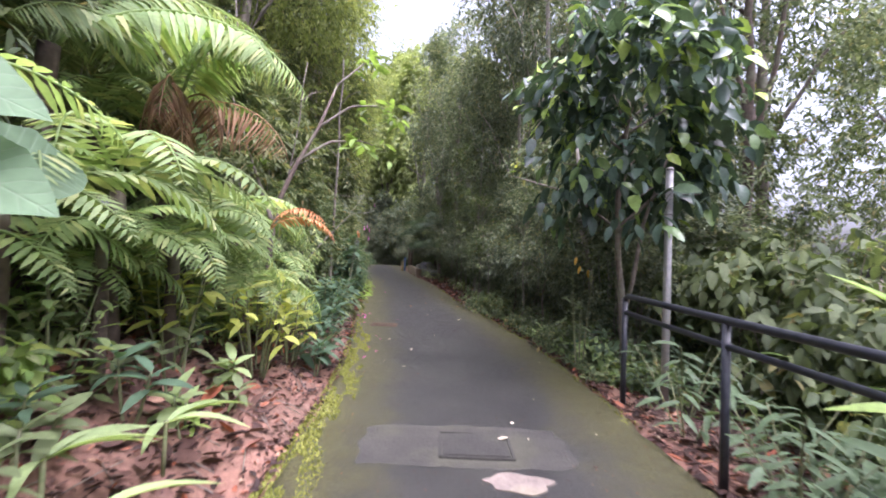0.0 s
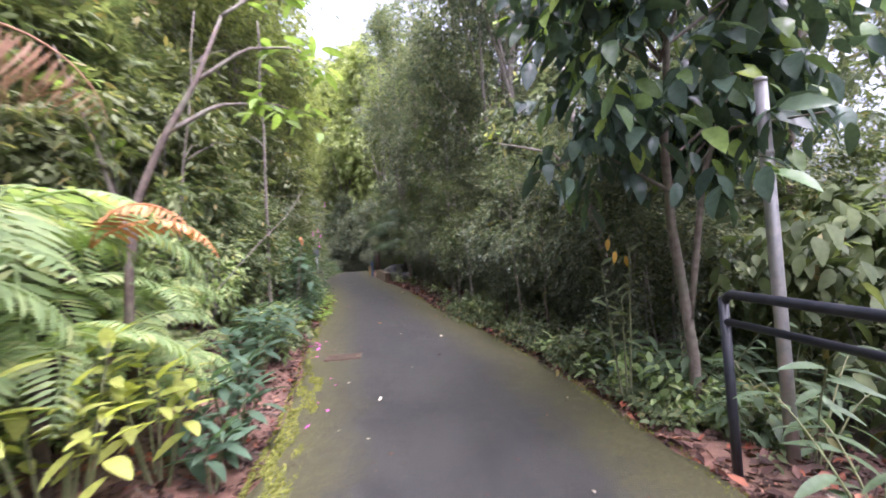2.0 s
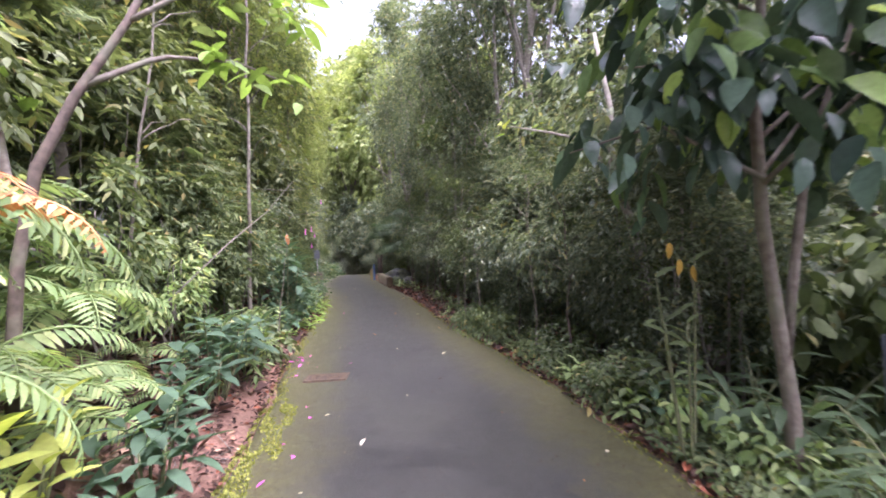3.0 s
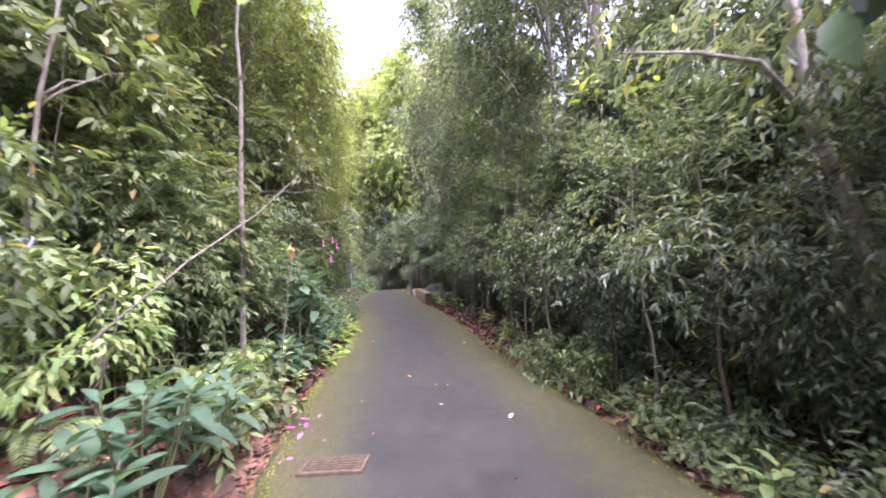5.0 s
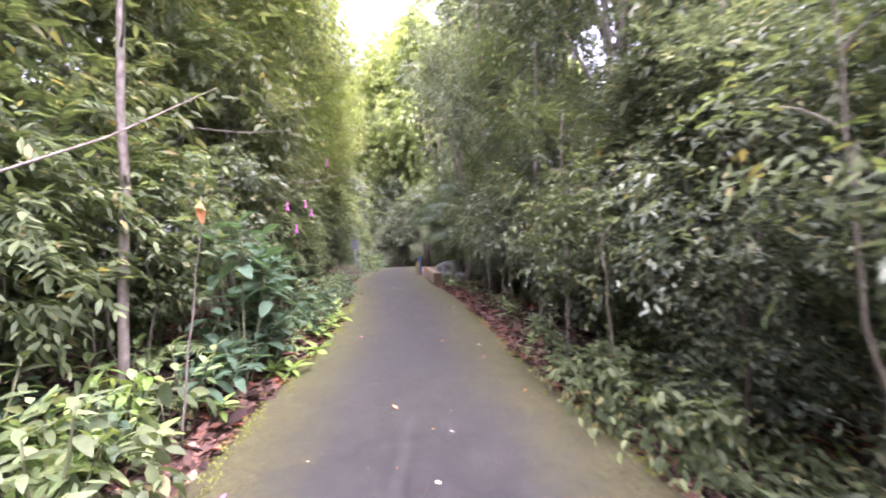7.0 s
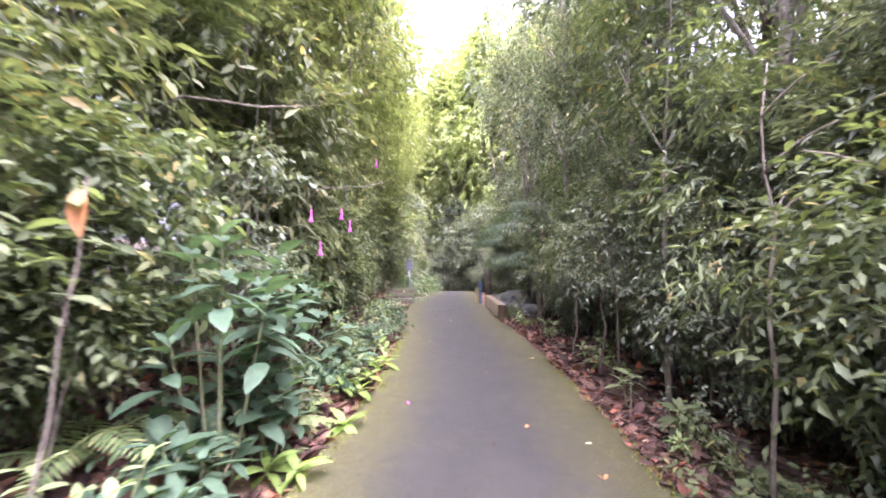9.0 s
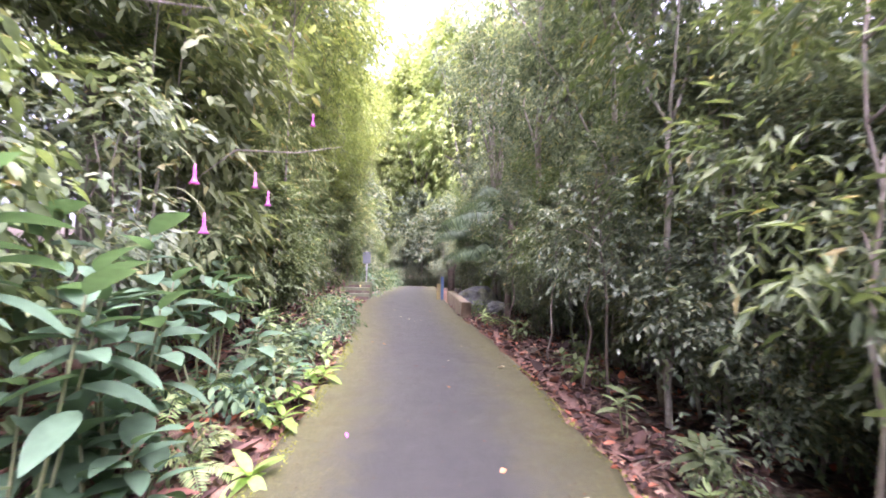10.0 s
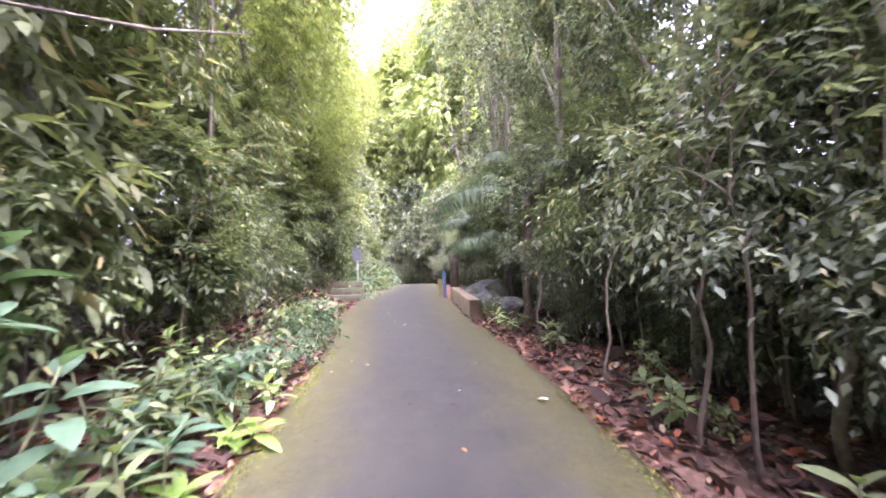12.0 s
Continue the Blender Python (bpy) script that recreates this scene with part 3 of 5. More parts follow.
def covers():
    z = float(gz(3.5)) + 0.038
    bm = box_bm(-0.62, 1.12, -0.36, 0.36, -0.04, 0.0)
    bmesh.ops.subdivide_edges(bm, edges=bm.edges[:], cuts=9, use_grid_fill=True)
    for v in bm.verts:
        v.co.z += 0.002 * noise.noise(v.co * 6) + path_z(v.co.x, v.co.y + 3.45) + 0.005
        if abs(abs(v.co.y) - 0.36) < 0.01 or v.co.x < -0.6 or v.co.x > 1.1:
            v.co.x += 0.02 * noise.noise(v.co * 9)
            v.co.y += 0.02 * noise.noise(v.co * 7 + Vector((3, 0, 0)))
            v.co.z -= 0.006
    solid("trench_strip", bm, STRIPM, (0, 3.45, 0), "gritty concrete trench strip across the path", "patch", kind="structure")
    e = thing("inspection_cover", (0.05, 3.22, z), "mossy concrete inspection cover set into the path", "cover")
    part("lid", box_bm(0.02, 0.55, 0.02, 0.42, -0.03, 0.006, 0.006), COVERM, e)
    for a in ((-0.01, 0.58, -0.015, 0.01), (-0.01, 0.58, 0.43, 0.455), (-0.015, 0.01, 0.011, 0.429), (0.56, 0.585, 0.011, 0.429)):
        part("rim", box_bm(*a, -0.03, 0.004, 0.002), COVERM, e)
    bm = bmesh.new()
    ring = [bm.verts.new((0.24 * (1 + 0.12 * math.sin(3 * a) + 0.1 * math.sin(7 * a)) * math.cos(a) * 0.95, 0.13 * (1 + 0.15 * math.sin(4 * a)) * math.sin(a), 0.006)) for a in np.linspace(0, 2 * math.pi, 40, endpoint=False)]
    top = bm.faces.new(ring)
    ex = bmesh.ops.extrude_face_region(bm, geom=[top])
    for v in ex["geom"]:
        if isinstance(v, bmesh.types.BMVert):
            v.co.z += 0.006
    solid("patch", bm, PATCHM, (0.6, 2.9, float(gz(2.9)) + 0.026), "pale cement repair patch on the path", "patch", kind="structure")


railing()
lamp_pole()
parapet(-1, 19.2, 20.7, 0.42, 0.5)
parapet(1, 20.6, 24.3, 0.4, 0.25)
steps()
far_posts()
boulder(-0.95, 23.1, 0.72)
boulder(-0.35, 22.1, 0.4)
grating()
covers()

# ---------------------------------------------------------------- plant makers
SMALL, SLIM, LANCE = chip(0.42), chip(0.24), blade(0.3)
BROADT = blade(0.48, (0, 0.18, 0.5, 0.8, 1), (0, 0.75, 1, 0.6, 0), 0.14, 0.3)
PINNATE = spray(9, 1, 0.26, leaf=0.34)


def column(wx, wy, z0, z1, lean=0.0, front=0.0):
    """Crown shape: a lumpy upright mass; front > 0 crowds it to the side that faces the path."""
    def shape(u, r):
        lobes = r.random((9, 3))
        pick = r.integers(0, 9, len(u))
        a, h = u[:, 0] * 2 * math.pi, u[:, 2].copy()
        rad = np.sqrt(u[:, 1] * 0.85 + 0.15)
        clump = r.random(len(u)) < 0.78
        spread_a = r.normal(0, 0.42, len(u))
        a = np.where(clump, lobes[pick, 0] * 2 * math.pi + spread_a, a)
        rad = np.where(clump, 0.45 + 0.6 * lobes[pick, 1] + r.normal(0, 0.17, len(u)), rad)
        h = np.where(clump, (pick + lobes[pick, 2]) / 9 + r.normal(0, 0.055, len(u)), h)
        h = np.clip(h, -0.04, 1.06)
        k = 0.55 + 0.45 * np.sin(math.pi * np.clip(h * 0.9 + 0.08, 0, 1))
        x = wx * rad * np.cos(a) * k
        y = wy * rad * np.sin(a) * k
        z = z0 + (z1 - z0) * h
        return np.stack([x + lean * (z - z0), y, z + 0.25 * np.sin(3 * x + 2 * y)], 1)
    return shape


def crown_mesh(name, style, n, shape, centre, seed, leaf):
    p = cloud(n, shape, 0.2, seed)
    if style == "small":
        v, f = foliage(p, centre, 0.3, SMALL, 7, leaf, 0.3, seed)
    elif style == "slim":
        v, f = foliage(p, centre, 0.35, SLIM, 7, leaf, 0.35, seed, 0.6)
    elif style == "broad":
        v, f = foliage(p, centre, 0.3, BROADT, 5, leaf, 0.55, seed, 0.8)
    elif style == "lance":
        v, f = foliage(p, centre, 0.3, LANCE, 6, leaf, 0.4, seed, 0.7)
    else:
        r = np.random.default_rng(seed + 3)
        out = unit(p - np.asarray(centre)) * np.array([1, 1, 0.3])
        d = out + r.normal(0, 0.55, p.shape) + np.array([0, 0, -0.1])
        v, f = scatter(PINNATE, p, d, leaf * r.uniform(0.6, 1.3, len(p)), jitter=0.3, r=r)
    return mesh_of(name, v, f)


def shrub(name, place, label, category, style, n, wx, wy, z0, z1, leaf, leafmat, bark=BARK, stems=3, thick=0.02, seed=0, group="", lean=0.0):
    """A shrub or sapling clump: stems from the ground and a crown of leaves."""
    r = np.random.default_rng(seed + 11)
    e = thing(name, place, label, category, group)
    for k in range(stems):
        a = 2 * math.pi * (k + r.random()) / stems
        foot = np.array([0.18 * wx * math.cos(a), 0.22 * wy * math.sin(a), -0.15])
        head = np.array([0.45 * wx * math.cos(a) + lean * (z1 - z0) * 0.8, 0.5 * wy * math.sin(a), z0 + (z1 - z0) * r.uniform(0.7, 0.95)])
        pts = bent(foot, head, r.uniform(-0.1, 0.1), 8)
        pts[1:-1] += r.normal(0, 0.03, (6, 3))
        v, f = tube(pts, np.linspace(thick, thick * 0.3, 8), 6)
        part("stem", mesh_of("stem", v, f, True), bark, e)
    c = (lean * (z1 - z0) * 0.4, 0, z0 + (z1 - z0) * 0.4)
    part("crown", crown_mesh("crown", style, n, column(wx, wy, z0, z1, lean), c, seed, leaf), leafmat, e)
    return e


def place_at(x, y, dz=0.0):
    return (x, y, float(land(x, min(max(y, -8), 60))) + dz)


def spread_copies(maker, spots):
    """First spot builds the thing; the rest are copies, turned and scaled a little."""
    first = maker(spots[0])
    for x, y, turn, size in spots[1:]:
        c = copy_thing(first, Matrix.Translation(place_at(x, y)) @ Matrix.Rotation(turn, 4, "Z"))
        c.scale = (size, size, size)


def row_spots(side, y0, y1, step, off, r, jitter=0.3, size=(0.8, 1.2)):
    out = []
    y = y0
    while y < y1:
        edge = lx(y) if side < 0 else rx(y)
        clear = 0.8 if (side > 0 and 20 < y < 25.2) else (0.35 if side < 0 and 18.6 < y < 25 else 0.0)
        clear += 0.5 if side > 0 and 11 < y <= 20 else 0.0
        x = float(edge) + side * (off + clear + r.uniform(-jitter, jitter))
        out.append((x, y, r.uniform(0, 6.28), r.uniform(*size)))
        y += step * r.uniform(0.8, 1.25)
    return out


def split_rows(spots, makers):
    for k, mk in enumerate(makers):
        mine = spots[k::len(makers)]
        if mine:
            spread_copies(mk, mine)


R = np.random.default_rng(21)
P0 = np.random.default_rng(77)

# ---- right side: dense dark small-leaved thicket
DARKLAB = "dense dark green small-leaved shrub in the thicket"


def dark_maker(seed, style="small", leaf=0.085, n=1500, h=3.6, lm=None, z0=0.75):
    return lambda s: shrub("thicket_shrub", place_at(s[0], s[1]), DARKLAB, "shrub", style, n, 0.85, 0.9, z0, h, leaf, lm or DARK, BARKP, 4, 0.018, seed, "thicket shrubs")


near = row_spots(1, 7.3, 40, 0.75, 1.5, R, 0.4, (0.6, 1.25))
split_rows(near, [dark_maker(1, "small", 0.08, 1900), dark_maker(2, "slim", 0.1, 1700), dark_maker(3, "small", 0.09, 1600, 3.0), dark_maker(4, "lance", 0.095, 1200, 4.0, MID), dark_maker(8, "small", 0.07, 2000, 3.3)])
back = row_spots(1, 7.6, 42, 1.5, 2.9, R, 0.5, (1.1, 1.6))
split_rows(back, [dark_maker(5, "small", 0.1, 1700, 4.2, None, 0.05), dark_maker(6, "lance", 0.095, 1900, 4.4, MID, 0.1)])


def tree(place, label, h, crown0, wx, style, n, leaf, leafmat, bark, thick, seed, lean=(0, 0), limbs=5, group="forest trees"):
    """A tree: tapered trunk, limbs and a ragged crown."""
    r = np.random.default_rng(seed)
    e = thing("tree", place, label, "tree", group)
    top = np.array([lean[0], lean[1], h * 0.92])
    pts = bent((0, 0, -0.3), top, r.uniform(-0.1, 0.1), 12)
    pts[1:-1] += r.normal(0, 0.03 + thick * 0.2, (10, 3)) * np.array([1, 1, 0.2])
    rad = np.linspace(thick, thick * 0.25, 12)
    rad[0] *= 1.35
    v, f = tube(pts, rad, 10)
    part("trunk", mesh_of("trunk", v, f, True), bark, e)
    for k in range(limbs):
        a = 2 * math.pi * (k + r.random() * 0.7) / limbs
        s = r.uniform(0.35, 0.85)
        i = int(s * 11)
        foot = pts[i]
        zt = crown0 + (h - crown0) * r.uniform(0.2, 0.95)
        head = np.array([top[0] * s + 0.75 * wx * math.cos(a), top[1] * s + 0.75 * wx * math.sin(a), max(zt, foot[2] + 0.2)])
        lp = bent(foot, head, -0.12 * wx, 7)
        lp[1:-1] += r.normal(0, 0.05, (5, 3))
        v, f = tube(lp, np.linspace(rad[i] * 0.6, 0.008, 7), 6)
        part("limb", mesh_of("limb", v, f, True), bark, e)
    c = (lean[0] * 0.7, lean[1] * 0.7, (crown0 + h) / 2)
    sh = column(wx, wx, crown0, h)

    def shifted(u, rr):
        p = sh(u, rr)
        k = np.clip(p[:, 2] / h, 0, 1)[:, None]
        p[:, :2] += k * np.array(lean)[None]
        return p
    part("crown", crown_mesh("crown", style, n, shifted, c, seed, leaf), leafmat, e)
    return e


back2 = row_spots(1, 8.0, 30, 1.9, 4.9, R, 0.5, (1.1, 1.6))
split_rows(back2, [dark_maker(9, "lance", 0.115, 1600, 3.6, MID, 0.0)])


# ---- tall trees behind the thicket
def tree_row(side, ys, off, h, c0, wx, style, n, leaf, lm, bark, thick, label, seed, size=(0.85, 1.2)):
    r = np.random.default_rng(seed)
    spots = []
    for y in ys:
        edge = float(lx(y)) if side < 0 else float(rx(y))
        spots.append((edge + side * (off + r.uniform(-0.6, 0.6)), y + r.uniform(-0.5, 0.5), r.uniform(0, 6.28), r.uniform(*size)))
    spread_copies(lambda s: tree(place_at(s[0], s[1]), label, h, c0, wx, style, n, leaf, lm, bark, thick, seed), spots)


tree_row(1, (14, 17, 20, 24), 2.1, 11.5, 4.5, 2.1, "small", 1800, 0.13, DARK, BARKP, 0.09, "tall tree leaning in over the path", 37, (0.8, 1.1))
tree_row(1, (8, 12.5, 17, 22, 27, 33), 3.6, 12, 3.4, 1.8, "small", 1900, 0.13, DARK, BARKD, 0.13, "tall dark evergreen tree above the thicket", 31)
tree_row(1, (9.5, 19, 28), 6.4, 15, 5, 2.7, "lance", 1500, 0.24, MID, BARK, 0.17, "tall forest tree with drooping foliage", 33)
tree_row(1, (3.0, 13, 23), 7.2, 6.5, 1.0, 1.9, "lance", 1300, 0.2, MID, BARK, 0.1, "leafy forest tree on the lower slope", 35)
tree_row(1, (12, 16.5, 21, 26), 2.3, 14, 7.0, 2.6, "lance", 1250, 0.2, DARK, BARKP, 0.12, "tall tree spreading a high canopy over the path", 39, (0.85, 1.1))
# ---- left side
tree_row(-1, (8, 11, 14.5, 19, 24, 29), 2.7, 14, 5.5, 2.8, "lance", 2300, 0.165, CANOPY, BARK, 0.12, "tall tree spreading a yellow-green canopy over the path", 49, (0.85, 1.1))
tree_row(-1, (14, 17.5, 21, 25), 2.1, 11.5, 3.5, 2.2, "lance", 2300, 0.145, CANOPY, BARK, 0.08, "tall light-leaved tree leaning in over the path", 47)
tree_row(-1, (8.9, 12, 15, 18.5, 22.5, 27, 31), 2.5, 8.5, 1.6, 1.5, "slim", 2100, 0.135, FEATHER, BARKP, 0.055, "slender pale-barked tree with narrow grey-green leaves", 41)
tree_row(-1, (3, 7, 12, 18, 25, 31), 4.8, 12, 2.0, 2.4, "pinnate", 1300, 0.6, FEATHER, BARK, 0.12, "tall feathery forest tree on the bank", 43)
tree_row(-1, (1, 8, 16, 24), 8.5, 12, 2.5, 3.2, "lance", 2400, 0.24, MID, BARKD, 0.18, "tall forest tree up the bank", 45)


def left_maker(seed, style, leaf, n, h, lm, label="feathery mid-green shrub on the bank", w=0.75, z0=None):
    return lambda s: shrub("bank_shrub", place_at(s[0], s[1]), label, "shrub", style, n, w, w * 1.1, z0 if z0 is not None else (0.2 if h > 2.5 else 0.5), h, leaf, lm, BARK, 4, 0.014, seed, "bank shrubs")


lrow = row_spots(-1, 9.2, 40, 1.25, 1.35, R, 0.3, (0.65, 1.15))
split_rows(lrow, [left_maker(51, "lance", 0.12, 560, 2.3, MID, "leafy mid-green shrub at the foot of the bank"), left_maker(52, "small", 0.09, 1200, 2.0, MID, "leafy mid-green shrub at the foot of the bank"),
                  left_maker(53, "broad", 0.11, 480, 2.2, MID, "broad-leaved shrub at the foot of the bank"), left_maker(54, "lance", 0.12, 600, 2.4, DARK, "leafy mid-green shrub at the foot of the bank")])
lrow2 = row_spots(-1, 6.0, 42, 1.3, 2.2, R, 0.35, (1.0, 1.4))
split_rows(lrow2, [left_maker(55, "lance", 0.15, 700, 3.6, FEATHER, "grey-green narrow-leaved shrub on the bank", w=0.95, z0=0.9), left_maker(56, "pinnate", 0.36, 560, 3.8, MID, w=0.95, z0=1.0)])

lrow3 = row_spots(-1, -1.5, 6.5, 1.2, 3.1, R, 0.3, (0.9, 1.2))
split_rows(lrow3, [left_maker(57, "pinnate", 0.5, 650, 3.4, FEATHER, w=1.05), left_maker(58, "lance", 0.16, 900, 3.2, MID, "leafy mid-green shrub up the bank", w=1.05)])
rrow3 = row_spots(1, 0.5, 7.5, 1.3, 3.6, R, 0.5, (0.9, 1.3))
split_rows(rrow3, [left_maker(59, "broad", 0.19, 500, 2.2, MID, "leafy shrub on the slope below the railing", w=1.1)])
SLAB = "slim pale-stemmed sapling in front of the thicket"
for k, (x, y, hh) in enumerate(((1.72, 9.8, 2.6), (1.05, 11.9, 3.4), (0.7, 14.6, 3.0), (1.39, 14.9, 4.4), (2.05, 8.3, 2.6), (1.3, 10.9, 2.4), (0.47, 14.85, 2.8), (0.3, 16.4, 3.0), (-0.2, 18.2, 3.2), (1.75, 8.9, 3.0))):
    e = thing("sapling", place_at(x, y), SLAB, "sapling", "thicket saplings")
    tp = bent((0, 0, -0.1), (P0.uniform(-0.2, 0.2), P0.uniform(-0.2, 0.2), hh * 0.9), 0.05, 10, 0.025)
    v, f = tube(tp, np.linspace(0.019 if k != 3 else 0.045, 0.006, 10), 7)
    part("trunk", mesh_of("trunk", v, f, True), BARK if k % 2 else BARKD, e)
    for j in range(5):
        i = int(P0.integers(5, 9))
        a = P0.uniform(0, 6.28)
        v, f = tube(bent(tp[i], tp[i] + np.array([0.4 * math.cos(a), 0.4 * math.sin(a), 0.25]), -0.05, 5), np.linspace(0.01, 0.004, 5), 5)
        part("limb", mesh_of("limb", v, f, True), BARK, e)
    part("crown", crown_mesh("crown", ("lance", "slim", "small")[k % 3], 190, column(0.55, 0.55, hh * 0.5, hh), (0, 0, hh * 0.6), 300 + k, (0.085, 0.11, 0.085)[k % 3]), MID if k % 2 else DARK, e)
e = thing("forked_tree", place_at(1.1, 14.15), "slim pale tree forking above the thicket edge", "tree")
v, f = tube(bent((0, 0, -0.2), (0.08, 0.05, 3.1), 0.0, 11, 0.02), np.linspace(0.036, 0.026, 11), 9)
part("trunk", mesh_of("trunk", v, f, True), BARKP, e)
for tx, ty, tz in ((-0.45, 0.1, 4.3), (0.5, 0.25, 4.5), (0.1, -0.3, 4.9), (0.6, -0.2, 3.5)):
    v, f = tube(bent((0.08, 0.05, 3.05 if tz > 4 else 2.7), (tx, ty, tz), 0.08, 7, 0.02), np.linspace(0.022, 0.006, 7), 7)
    part("limb", mesh_of("limb", v, f, True), BARKP, e)
part("crown", crown_mesh("crown", "lance", 240, column(0.9, 0.9, 3.5, 5.6), (0.1, 0, 4.2), 97, 0.13), MID, e)
# ---- low leafy plants along both edges
LOWLAB = "low leafy green plant at the path edge"
right_lows = [(float(rx(y)) + P0.uniform(0.15, 1.0), y, P0.uniform(0, 6.28), P0.uniform(0.6, 1.1)) for y in P0.uniform(6.6, 11.0, 42)]
right_lows += [(float(rx(y)) + P0.uniform(0.5, 1.2), y, P0.uniform(0, 6.28), P0.uniform(0.6, 1.0)) for y in P0.uniform(11, 22, 12)]
edge_lows = [(float(rx(y)) + P0.uniform(0.35, 1.2), y, P0.uniform(0, 6.28), P0.uniform(0.6, 1.0)) for y in P0.uniform(4.8, 6.8, 20)]
left_lows = [(float(lx(y)) - P0.uniform(0.3, 1.1), y, P0.uniform(0, 6.28), P0.uniform(0.5, 1.0)) for y in P0.uniform(9.5, 14.5, 16)]
left_lows += [(float(lx(y)) - P0.uniform(0.15, 0.9), y, P0.uniform(0, 6.28), P0.uniform(0.6, 1.2)) for y in P0.uniform(14.5, 21.5, 34)]
left_lows += [(float(lx(y)) - P0.uniform(0.1, 0.7), y, P0.uniform(0, 6.28), P0.uniform(1.2, 2.0)) for y in P0.uniform(25.2, 32, 14)]
bank_lows = [(float(lx(y)) - P0.uniform(0.3, 1.0), y, P0.uniform(0, 6.28), P0.uniform(0.7, 1.3)) for y in P0.uniform(8.4, 9.8, 6)]
bank_lows += [(float(lx(y)) - P0.uniform(1.25, 2.3), y, P0.uniform(0, 6.28), P0.uniform(0.7, 1.2)) for y in P0.uniform(0.8, 5, 16)]


def low_maker(seed, style, leaf, lm, n=34):
    return lambda s: shrub("low_plant", place_at(s[0], s[1]), LOWLAB, "plant", style, n, 0.24, 0.24, 0.04, 0.4, leaf, lm, STEM, 2, 0.006, seed, "low plants")


split_rows(right_lows, [low_maker(201, "broad", 0.085, MID, 40), low_maker(202, "lance", 0.1, DARK), low_maker(204, "broad", 0.07, MID, 44)])
split_rows(edge_lows, [low_maker(211, "broad", 0.11, FERN, 22), low_maker(212, "broad", 0.11, MID, 26)])
split_rows(left_lows, [low_maker(206, "broad", 0.1, SHADE), low_maker(207, "lance", 0.11, SHADE), low_maker(208, "lance", 0.12, MID, 26), low_maker(209, "broad", 0.1, BLUE, 26)])
split_rows(bank_lows, [low_maker(203, "lance", 0.14, FERN), low_maker(205, "broad", 0.13, MID, 26), low_maker(210, "broad", 0.12, LIGHT, 24)])
lit = [(float(lx(y)) - dl, y, P0.uniform(0, 6.28), P0.uniform(0.8, 1.1)) for y, dl in ((7.3, 1.7), (8.0, 1.35), (8.6, 1.75), (6.7, 2.0), (9.2, 1.3))]
split_rows(lit, [left_maker(91, "lance", 0.13, 300, 1.7, MID, "leafy mid-green shrub on the bank", w=0.6, z0=0.7), left_maker(92, "lance", 0.12, 260, 1.3, FERN, "leafy light green shrub on the bank", w=0.55)])
e = thing("curved_tree", place_at(2.8, 7.75), "pale crooked tree trunk beside the thicket", "tree")
v, f = tube([(0.1, 0, -0.2), (0.06, 0, 0.6), (0.0, 0.02, 1.3), (-0.12, 0.03, 2.0), (-0.3, 0.05, 2.6), (-0.25, 0.1, 3.4), (-0.35, 0.2, 4.4)], (0.07, 0.06, 0.055, 0.05, 0.045, 0.035, 0.02), 10)
part("trunk", mesh_of("trunk", v, f, True), BARKP, e)
v, f = tube([(-0.3, 0.05, 2.6), (-0.7, -0.1, 2.95), (-1.1, -0.1, 3.05), (-1.5, 0.1, 3.2)], (0.025, 0.02, 0.014, 0.006), 7)
part("limb", mesh_of("limb", v, f, True), BARKP, e)
part("crown", crown_mesh("crown", "lance", 260, column(1.1, 1.0, 2.9, 5.0), (-0.3, 0.1, 3.6), 95, 0.15), DARK, e)
# ---- far end of the path
YLAB = "tall sunlit yellow-green tree in the distance"
spread_copies(lambda s: tree(place_at(s[0], s[1]), YLAB, 15, 3, 3.0, "lance", 3600, 0.32, YELLOW, BARK, 0.2, 61, group="distant trees"),
              [(-10.0, 41, 0, 1.35), (-6.2, 44, 1, 1.45), (-2.2, 41, 2, 1.5), (2.0, 44, 3, 1.55), (-14, 43, 4, 1.3), (-18, 40, 5, 1.2), (6.0, 41, 0.5, 1.4), (-8, 50, 2.5, 1.6), (-3, 49, 4.4, 1.75), (3, 52, 3.3, 1.6), (-14, 53, 3.3, 1.5), (9, 50, 1.3, 1.4), (-5.0, 55, 5.3, 1.9)])
spread_copies(lambda s: shrub("far_thicket", place_at(s[0], s[1]), "dark thicket closing the far bend of the path", "shrub", "lance", 1700, 1.9, 1.9, 0.0, 5.5, 0.26, DARK, BARKD, 4, 0.04, 71, "far thicket"),
              [(-4.2, 38.6, 0, 1.25), (-2.3, 36.6, 1, 1.1), (-0.4, 37, 2, 1.2), (-6.2, 41, 3, 1.3), (-8.4, 43, 4, 1.3), (2, 40, 5, 1.2), (-11.5, 46, 1, 1.4), (-11.4, 37, 2, 1.2), (-9.4, 34, 2.6, 1.1), (-8.3, 31.2, 0.7, 0.85)])
spread_copies(lambda s: tree(place_at(s[0], s[1]), "leafy tree on the far side of the slope", 10.5, 0.2, 2.4, "lance", 2300, 0.2, MID, BARK, 0.14, 63, group="forest trees"),
              [(11.5, 2.5, 0, 1), (13.5, 6, 1, 1.1), (12, 9.5, 2, 0.9), (14.5, 13, 3, 1.1), (13, 18, 4, 1.0), (12.5, -1.5, 5, 1), (12, 25, 2.2, 1.1), (9.6, 5.2, 2.9, 0.6), (9.8, 8.2, 0.4, 0.75), (9.2, 1.2, 1.4, 0.7)])
